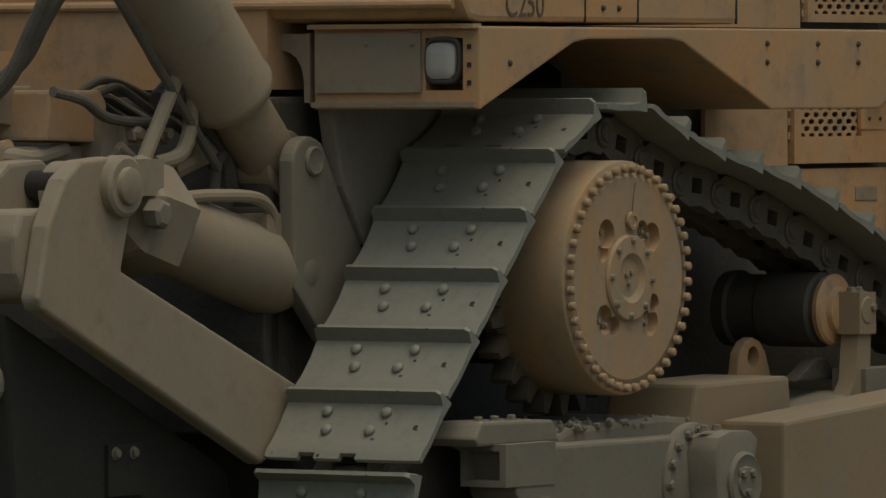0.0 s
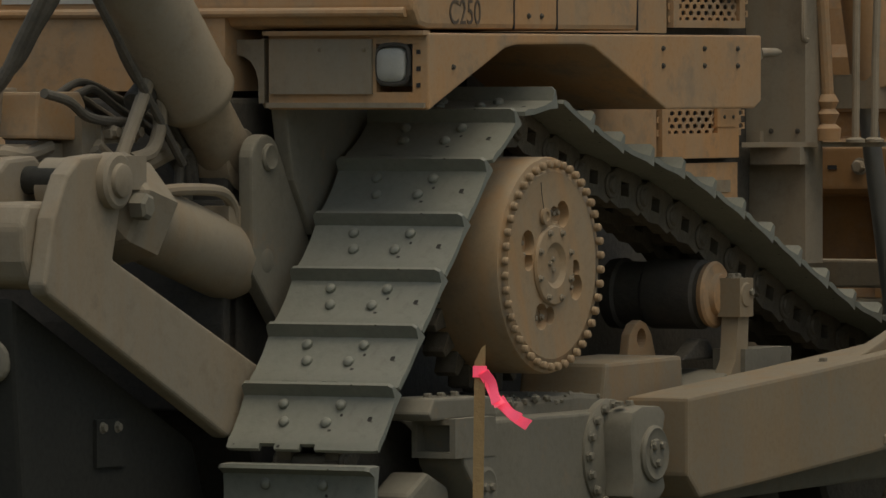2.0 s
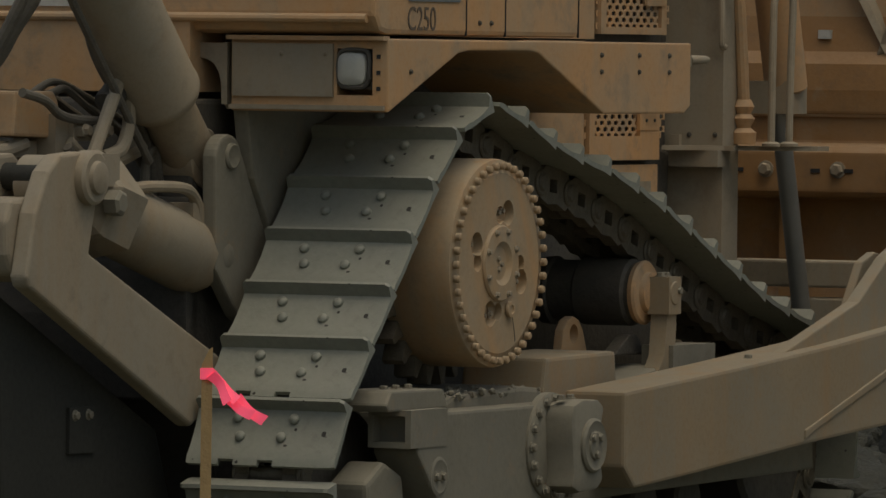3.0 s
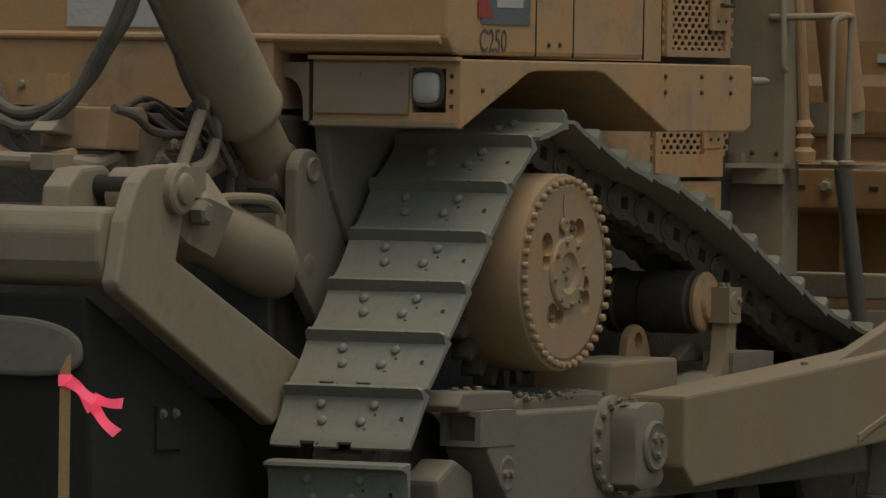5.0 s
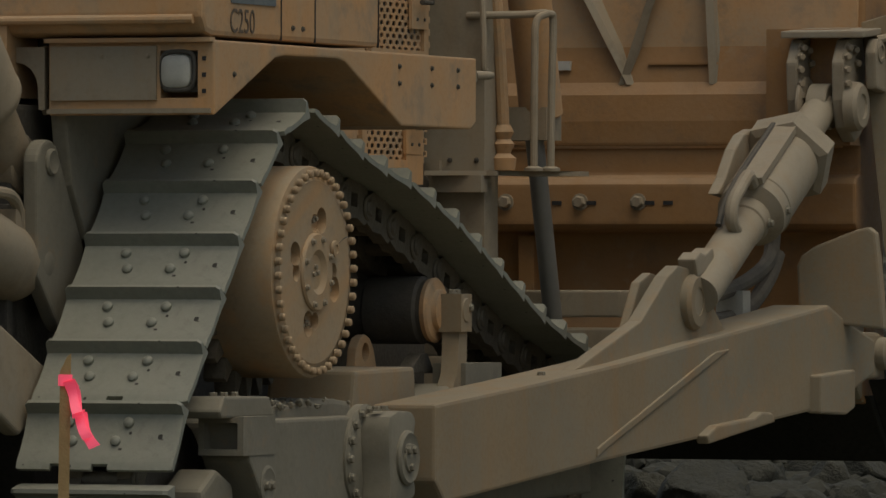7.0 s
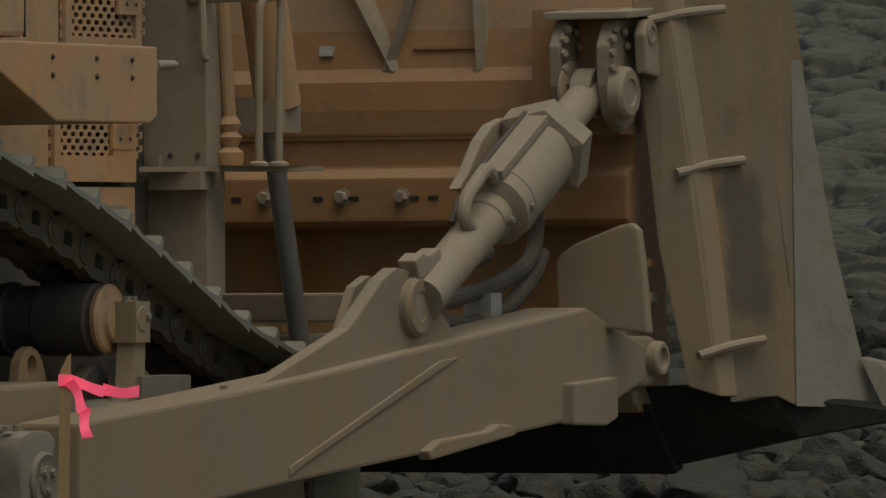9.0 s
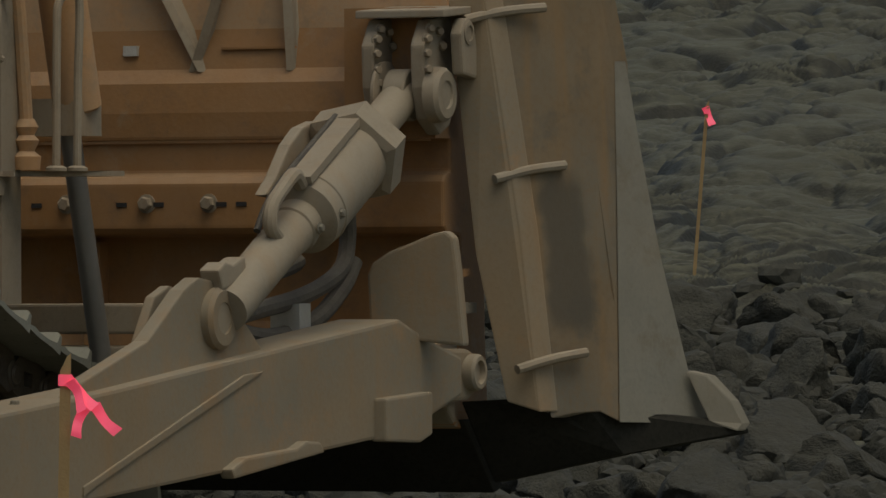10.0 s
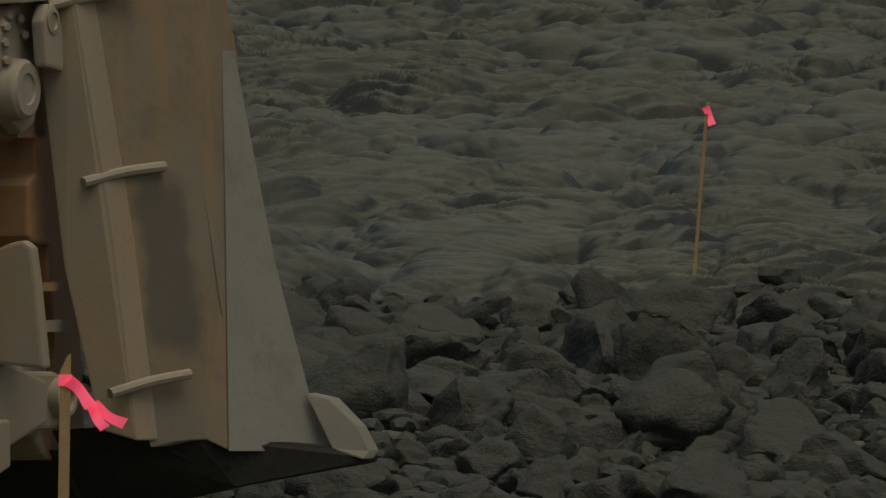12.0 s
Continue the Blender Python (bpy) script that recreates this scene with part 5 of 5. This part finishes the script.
hoses = (
    ([(-0.95, 1.0, 1.25), (-0.83, 1.0, 1.05), (-0.82, 1.0, 0.93), (-0.90, 1.0, 0.86), (-1.0, 1.0, 0.83)], 0.022, PALE),
    ([(-1.52, 0.95, 0.95), (-1.45, 0.95, 0.80), (-1.30, 0.95, 0.66), (-1.07, 0.95, 0.53), (-0.92, 0.95, 0.34)], 0.026, RUBBER),
    ([(-1.36, 0.90, 0.68), (-1.43, 0.90, 0.58), (-1.50, 0.90, 0.48), (-1.57, 0.90, 0.38)], 0.026, PALE),
    ([(-1.28, 0.90, 0.62), (-1.28, 0.90, 0.52), (-1.34, 0.90, 0.43), (-1.48, 0.90, 0.40)], 0.026, PALE),
    ([(-1.62, 1.2, 0.57), (-1.46, 1.2, 0.61), (-1.36, 1.2, 0.625), (-1.22, 1.2, 0.58), (-1.05, 1.2, 0.52)], 0.017, RUBBER),
    ([(-1.62, 1.2, 0.57), (-1.50, 1.22, 0.59), (-1.38, 1.22, 0.605), (-1.26, 1.22, 0.555), (-1.05, 1.22, 0.50)], 0.017, RUBBER),
    ([(-2.15, 1.75, 0.46), (-2.12, 1.4, 0.44), (-2.03, 1.12, 0.43), (-1.90, 1.1, 0.42), (-1.72, 1.1, 0.45)], 0.030, PALE),
    ([(-1.30, 0.98, 0.38), (-1.15, 0.98, 0.42), (-1.0, 0.98, 0.46)], 0.045, PALE),
    ([(-1.10, 0.93, 0.30), (-1.08, 0.93, 0.40), (-1.02, 0.93, 0.42), (-0.98, 0.93, 0.30)], 0.018, RUBBER),
    ([(-1.95, 0.87, 1.13), (-1.95, 0.92, 1.0), (-1.95, 1.01, 0.87), (-1.95, 1.1, 0.74), (-1.95, 1.26, 0.64), (-1.95, 1.43, 0.62), (-1.95, 1.56, 0.71), (-1.95, 1.66, 0.84)], 0.026, RUBBER),
    ([(-1.97, 0.9, 1.13), (-1.97, 0.96, 0.99), (-1.97, 1.05, 0.83), (-1.97, 1.15, 0.67), (-1.97, 1.33, 0.56), (-1.97, 1.48, 0.59), (-1.97, 1.61, 0.69), (-1.97, 1.69, 0.78)], 0.026, RUBBER),
    ([(-1.95, 1.64, 0.76), (-1.95, 1.61, 0.6), (-1.95, 1.51, 0.48), (-1.95, 1.36, 0.43), (-1.95, 1.15, 0.46)], 0.026, PAINT),
    ([(-1.92, 1.58, 0.8), (-1.92, 1.52, 0.72), (-1.92, 1.45, 0.56), (-1.92, 1.37, 0.48), (-1.92, 1.26, 0.45)], 0.024, RUBBER),
    ([(-0.94, 0.98, 1.13), (-0.76, 0.98, 1.05), (-0.66, 0.98, 0.97), (-0.69, 0.98, 0.90), (-0.84, 0.98, 0.87)], 0.022, RUBBER),
    ([(-1.14, 0.98, 0.62), (-1.01, 0.98, 0.51), (-0.88, 0.98, 0.41)], 0.022, RUBBER),
    ([(-1.62, 1.2, 0.57), (-1.50, 1.10, 0.64), (-1.40, 1.10, 0.65), (-1.26, 1.08, 0.58), (-1.10, 1.05, 0.50), (-0.98, 1.0, 0.36)], 0.015, RUBBER),
    ([(-1.62, 1.2, 0.57), (-1.52, 1.14, 0.66), (-1.42, 1.12, 0.675), (-1.24, 1.10, 0.62), (-1.06, 1.06, 0.54), (-0.94, 1.0, 0.44)], 0.015, RUBBER),
    ([(-1.55, 1.0, 0.46), (-1.46, 0.98, 0.40), (-1.36, 0.97, 0.385), (-1.22, 0.96, 0.43), (-1.18, 0.95, 0.55), (-1.24, 0.94, 0.64)], 0.019, PALE),
    ([(-1.60, 0.98, 0.44), (-1.52, 0.97, 0.36), (-1.40, 0.96, 0.345), (-1.30, 0.95, 0.36)], 0.019, RUBBER),
    ([(-1.20, 0.94, 0.60), (-1.10, 0.94, 0.50), (-1.02, 0.94, 0.40), (-1.0, 0.94, 0.28)], 0.015, RUBBER),
    ([(-1.94, 0.98, 0.64), (-1.77, 0.98, 0.61), (-1.62, 0.98, 0.55), (-1.28, 0.98, 0.53)], 0.018, RUBBER),
    ([(-1.26, 0.96, 0.73), (-1.18, 0.96, 0.58), (-0.93, 0.96, 0.48), (-0.83, 0.96, 0.39)], 0.022, RUBBER),
)
for pts, r, material in hoses:
    part("hose", tube(pts, r, 10), material, dozer, "dusty hydraulic hose", True)
part("hose_clip", cyl((-1.33, 0.93, 0.645), (-1.40, 0.93, 0.60), 0.05, 14), DARK, dozer, "", True)
guard_plate = prism([(-0.99, 0.25), (-1.0, -0.20), (-0.96, -0.52), (-0.9, -0.52), (-0.9, 0.25)], 0.80, mirrored(0.80), 0.01)
part("rear_guard", guard_plate, DARK, dozer, "dark plate across the rear of the hull")


# ---------------------------------------------------------------- survey stakes with pink tape
def stake(name, x, y, wide, tall, lean, tape):
    base = new(name)
    base.matrix_world = pose(x, y, height_at(x, y) - 0.02, 0, lean, 0)
    w = wide / 2
    bm = bmesh.new()
    low = [bm.verts.new(p) for p in ((-w, -0.006, -0.15), (w, -0.006, -0.15), (w, 0.006, -0.15), (-w, 0.006, -0.15))]
    mid = [bm.verts.new(p) for p in ((-w, -0.006, tall - 0.05), (w, -0.006, tall - 0.05), (w, 0.006, tall - 0.05), (-w, 0.006, tall - 0.05))]
    tip = [bm.verts.new(p) for p in ((w * 0.3, -0.005, tall - 0.008), (w, -0.006, tall), (w, 0.006, tall), (w * 0.3, 0.005, tall - 0.008))]
    for a, b in ((low, mid), (mid, tip)):
        for i in range(4):
            bm.faces.new((a[i], a[(i + 1) % 4], b[(i + 1) % 4], b[i]))
    bm.faces.new(low[::-1])
    bm.faces.new(tip)
    part("lath", bm, WOOD, base, "sawn wooden lath with a pointed top")
    knot = tall - 0.075
    wrap = bevelled(add_box(bmesh.new(), (-w - 0.004, -0.011, knot - 0.016), (w + 0.004, 0.011, knot + 0.016)), 0.004, 1)
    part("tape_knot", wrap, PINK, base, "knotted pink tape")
    flaps = []
    for strand in tape:
        holder = base
        for k, (length, width) in enumerate(strand):
            ribbon = bmesh.new()
            rows = 8
            for i in range(rows + 1):
                u = i / rows
                for s in (-0.5, 0.5):
                    for d in (-0.001, 0.001):
                        ribbon.verts.new((u * length, d + 0.016 * math.sin(u * 4 + k), s * width * (1 - 0.2 * math.sin(u * 3)) + 0.004 * math.sin(u * 5 + 2 * k)))
            ribbon.verts.ensure_lookup_table()
            v = ribbon.verts
            for i in range(rows):
                a, b = i * 4, i * 4 + 4
                for p, q in ((0, 2), (3, 1), (1, 0), (2, 3)):
                    ribbon.faces.new((v[a + p], v[a + q], v[b + q], v[b + p]))
            ribbon.faces.new((v[0], v[1], v[3], v[2]))
            e = rows * 4
            ribbon.faces.new((v[e], v[e + 2], v[e + 3], v[e + 1]))
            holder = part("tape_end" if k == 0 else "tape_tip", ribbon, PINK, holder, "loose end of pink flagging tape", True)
            flaps.append(holder)
    return base, flaps, knot


NEAR_X, NEAR_Y = -1.045, 22.0
near_stake, near_flaps, near_knot = stake("survey_stake", NEAR_X, NEAR_Y, 0.030, 1.255, 0.0, (((0.105, 0.034), (0.10, 0.034)), ((0.09, 0.032), (0.08, 0.032))))
tagged(near_stake, "sawn wooden survey stake with fluttering pink tape", "stake", "survey stakes")
FAR_X, FAR_Y = 1.68, 53.0
far_stake, far_flaps, far_knot = stake("survey_stake", FAR_X, FAR_Y, 0.023, 1.27, 3.6, (((0.13, 0.055),),))
tagged(far_stake, "thin leaning wooden stake with pink tape on lava", "stake", "survey stakes")


# ---------------------------------------------------------------- broken rock at the foot of the lava field
def rock_mesh(seed):
    rng = random.Random(seed)
    bm = bmesh.new()
    bmesh.ops.create_icosphere(bm, subdivisions=4, radius=1.0)
    planes = []
    for _ in range(14):
        n = Vector((rng.gauss(0, 1), rng.gauss(0, 1), rng.gauss(0, 0.9))).normalized()
        planes.append((n, rng.uniform(0.42, 0.80)))
    off = Vector((seed * 7.1, seed * 3.3, 0))
    for v in bm.verts:
        p = v.co.copy()
        for _ in range(2):
            for n, d in planes:
                over = p.dot(n) - d
                if over > 0:
                    p -= n * over
        p += p.normalized() * (noise.noise(p * 2.3 + off) * 0.12 + abs(noise.noise(p * 4.5 + off)) * 0.12 + noise.noise(p * 9 + off) * 0.055)
        v.co = p * 1.25
    me = bpy.data.meshes.new("lava_rock")
    bm.to_mesh(me)
    bm.free()
    me.polygons.foreach_set("use_smooth", np.ones(len(me.polygons), bool))
    me.materials.append(ROCK)
    return me


ROCKS = [rock_mesh(k) for k in range(14)]
rng = random.Random(11)
placed = []


def try_rock(x, y, r, loose):
    for px, py, pr in placed:
        if (px - x) ** 2 + ((py - y) * 0.8) ** 2 < (loose * (pr + r)) ** 2:
            return False
    placed.append((x, y, r))
    return True


def edge_of_rubble(x):
    return 52.0 - 0.5 * x


count = 0
for n in range(5200):
    y = rng.uniform(38.6, 53.5)
    x = rng.uniform(-0.067, 0.067) * y
    if y > edge_of_rubble(x) + rng.uniform(-1, 1.5):
        continue
    r = min(0.28, 0.11 * math.exp(rng.gauss(0.30, 0.55)))
    if y > edge_of_rubble(x) - 3.0:
        r = min(r, 0.17)
    r *= 1.05 + 0.45 * (y - 40) / 12
    if y > edge_of_rubble(x) and r > 0.13:
        continue
    if count >= 298 or r < 0.10 or not try_rock(x, y, r, 0.55):
        continue
    count += 1
    o = new("lava_rock", ROCKS[rng.randrange(14)])
    sz = (r * rng.uniform(0.9, 1.35), r * rng.uniform(0.8, 1.1), r * rng.uniform(0.62, 0.95))
    o.matrix_world = Matrix.Translation((x, y, height_at(x, y) + sz[2] * 0.35)) @ Euler((rng.uniform(-0.5, 0.5), rng.uniform(-0.5, 0.5), rng.uniform(0, 6.3))).to_matrix().to_4x4() @ Matrix.Diagonal((*sz, 1))
    tagged(o, "large angular block of broken grey lava" if r > 0.25 else "small angular piece of broken grey lava", "rock", "rubble rocks")


def build_gravel():
    """The smaller stones between the blocks, in one sheet."""
    base = bmesh.new()
    bmesh.ops.create_icosphere(base, subdivisions=2, radius=1.0)
    vs = np.array([v.co[:] for v in base.verts])
    fs = np.array([[v.index for v in f.verts] for f in base.faces])
    base.free()
    gen = np.random.default_rng(5)
    co, tri, total = [], [], 0
    for n in range(5200):
        y = gen.uniform(38.3, 53.0)
        x = gen.uniform(-0.068, 0.068) * y
        if y > edge_of_rubble(x) + gen.uniform(-1.2, 0.8):
            continue
        r = 0.03 + 0.075 * gen.random() ** 2
        jag = 1 + gen.normal(0, 0.11, (len(vs), 1))
        p = vs * jag * r * np.array([1.2, 1.0, 0.75]) * (0.8 + 0.5 * gen.random(3))
        a = gen.uniform(0, 6.28)
        p = p @ np.array([[math.cos(a), math.sin(a), 0], [-math.sin(a), math.cos(a), 0], [0, 0, 1]])
        co.append(p + (x, y, height_at(x, y) + r * 0.4))
        tri.append(fs + total)
        total += len(vs)
    me = bpy.data.meshes.new("rubble_gravel")
    me.from_pydata(np.concatenate(co).tolist(), [], np.concatenate(tri).tolist())
    me.materials.append(ROCK)
    tagged(new("rubble_gravel", me), "loose small lava rubble between the blocks", "rubble", kind="stuff")


build_gravel()


# ---------------------------------------------------------------- what moves
DOZER = [
    (0, -2.403, 26.801, 2.357, 0.58, -2.65, 62.97),
    (0.5, -2.182, 27.391, 2.378, 0.47, -2.47, 62.77),
    (1, -1.844, 28.079, 2.419, 0.23, -2.13, 63.55),
    (1.5, -1.502, 28.538, 2.425, 0.18, -2.48, 64.13),
    (2, -1.136, 29.113, 2.442, 0.48, -2.75, 64.22),
    (2.5, -0.769, 29.716, 2.450, 0.89, -2.80, 64.27),
    (2.7, -0.594, 29.948, 2.468, 1.02, -2.72, 64.33),
    (4.3, 0.489, 31.700, 2.536, 1.24, -2.45, 64.29),
    (4.5, 0.548, 31.922, 2.537, 1.17, -2.67, 64.12),
    (5, 0.483, 31.918, 2.533, 1.30, -2.32, 62.50),
    (5.5, 0.294, 31.524, 2.523, 1.21, -1.59, 63.32),
    (6, 0.076, 31.009, 2.502, 0.92, -1.23, 65.88),
    (6.5, -0.232, 30.380, 2.485, 0.44, -1.34, 67.12),
    (7, -0.496, 29.787, 2.473, -0.18, -1.48, 68.74),
    (7.2, -0.595, 29.571, 2.472, -0.35, -1.43, 69.43),
    (8.8, -1.643, 28.044, 2.410, -0.52, -1.57, 65.72),
    (9, -1.780, 27.484, 2.369, -0.43, -1.90, 65.30),
    (9.5, -2.136, 26.645, 2.297, -0.19, -2.49, 64.58),
    (10, -2.448, 26.119, 2.295, -0.40, -1.85, 66.23),
    (10.5, -2.790, 25.361, 2.253, -0.37, -1.13, 65.90),
    (11, -3.172, 24.528, 2.233, -0.68, -1.24, 64.71),
    (11.5, -3.550, 23.981, 2.197, -0.81, -1.57, 65.42),
    (12, -3.880, 23.113, 2.141, -0.96, -1.97, 66.16),
]
CHAIN = [(0, 0.025), (0.2, 0.155), (0.5, 0.525), (1, 1.305), (1.5, 2.057), (2, 2.84), (2.5, 3.66), (2.7, 3.90), (3.5, 5.02), (4.0, 5.72), (4.3, 5.82), (4.5, 5.84), (4.8, 5.91), (5.0, 5.94), (5.2, 5.84), (5.5, 5.643),
         (6.0, 5.014), (6.5, 4.263), (7.0, 3.547), (7.2, 3.36), (8.8, 1.17), (9.0, 0.67), (9.5, -0.18), (10, -0.76), (10.5, -1.67), (11, -2.58), (11.5, -3.18), (12, -3.98)]
PHASE = 0.2466


# the fall below level of each tape end and of its tip: seconds, first end, its tip, second end, its tip
TAPE = [(0, 40, 30, 50, 45), (0.7, 40, 28, 46, 40), (1.0, 80, 88, 68, 10), (1.5, 12, 14, 80, 85), (2.0, 62, 36, 60, 40), (2.5, 30, 32, 54, 62), (2.7, 55, 60, 60, 75), (3.1, 40, 30, 50, 20), (3.6, 65, 45, 55, 60), (4.0, 45, 55, 50, 40),
        (4.5, 58, 60, 60, 62), (5.0, 47, 48, 34, 8), (5.3, 55, 70, 50, -20), (5.5, 66, 84, 64, -60), (6.0, 55, 12, 36, 52), (6.5, 68, 125, 68, 82), (7.0, 71, 66, 72, 70), (7.4, 50, 40, 60, 55), (8.0, 30, 20, 45, 60), (8.6, 25, 10, 55, 70),
        (9.0, 16, 1, 60, 83), (9.5, 76, 86, 78, 96), (10.0, 45, 48, 60, 108), (10.3, 38, 75, 45, 40), (10.5, 32, 98, 32, -36), (11.0, 21, -12, 12, -72), (11.5, 26, 42, 23, -28), (12, 45, 30, 46, 58)]
tape_rows = [[], [], [], [], []]


def motions():
    walk(dozer, [(t, pose(x, y, z, rx, ry, rz)) for t, x, y, z, rx, ry, rz in DOZER])
    times = np.round(np.arange(0, 12.01, 0.1), 2)
    run = np.interp(times, *np.array(CHAIN).T)
    for ob, k, y in shoes:
        # going ahead, the chain runs over the top towards the front, against the sense of its line
        walk(ob, [(float(t), shoe_pose(k * PITCH - s + PHASE, y)) for t, s in zip(times, run)])
    turns = [(float(t), math.degrees(s / PITCH_R)) for t, s in zip(times, run)]
    walk(near_drive, [(t, pose(0, -0.026, 0, 0, a, 0)) for t, a in turns])
    walk(far_drive, [(t, pose(0, 2 * MIDDLE, 0, 0, a, 0) @ pose(0, 0, 0, 0, 0, 180)) for t, a in turns])
    # the tape's ends as the wind lets them
    fall = [np.interp(times, np.array(TAPE)[:, 0], np.array(TAPE)[:, k]) for k in range(1, 5)]
    for n, t in enumerate(float(v) for v in times):
        roll = 16 * math.sin(n * 0.55)
        a, b, c, d = (float(v[n]) for v in fall)
        tape_rows[0].append((t, pose(0.010, -0.016, near_knot, roll, a, 0)))
        tape_rows[1].append((t, pose(0.100, 0, 0, -roll, b - a, 0)))
        tape_rows[2].append((t, pose(0.010, -0.022, near_knot - 0.004, -roll, c, 0)))
        tape_rows[3].append((t, pose(0.086, 0, 0, roll, d - c, 0)))
        tape_rows[4].append((t, pose(-0.012, -0.012, far_knot + 0.03, roll, 70 + 25 * math.sin(n * 0.5), 0)))
    for flap, rows in zip((*near_flaps, *far_flaps), tape_rows):
        walk(flap, rows)


motions()
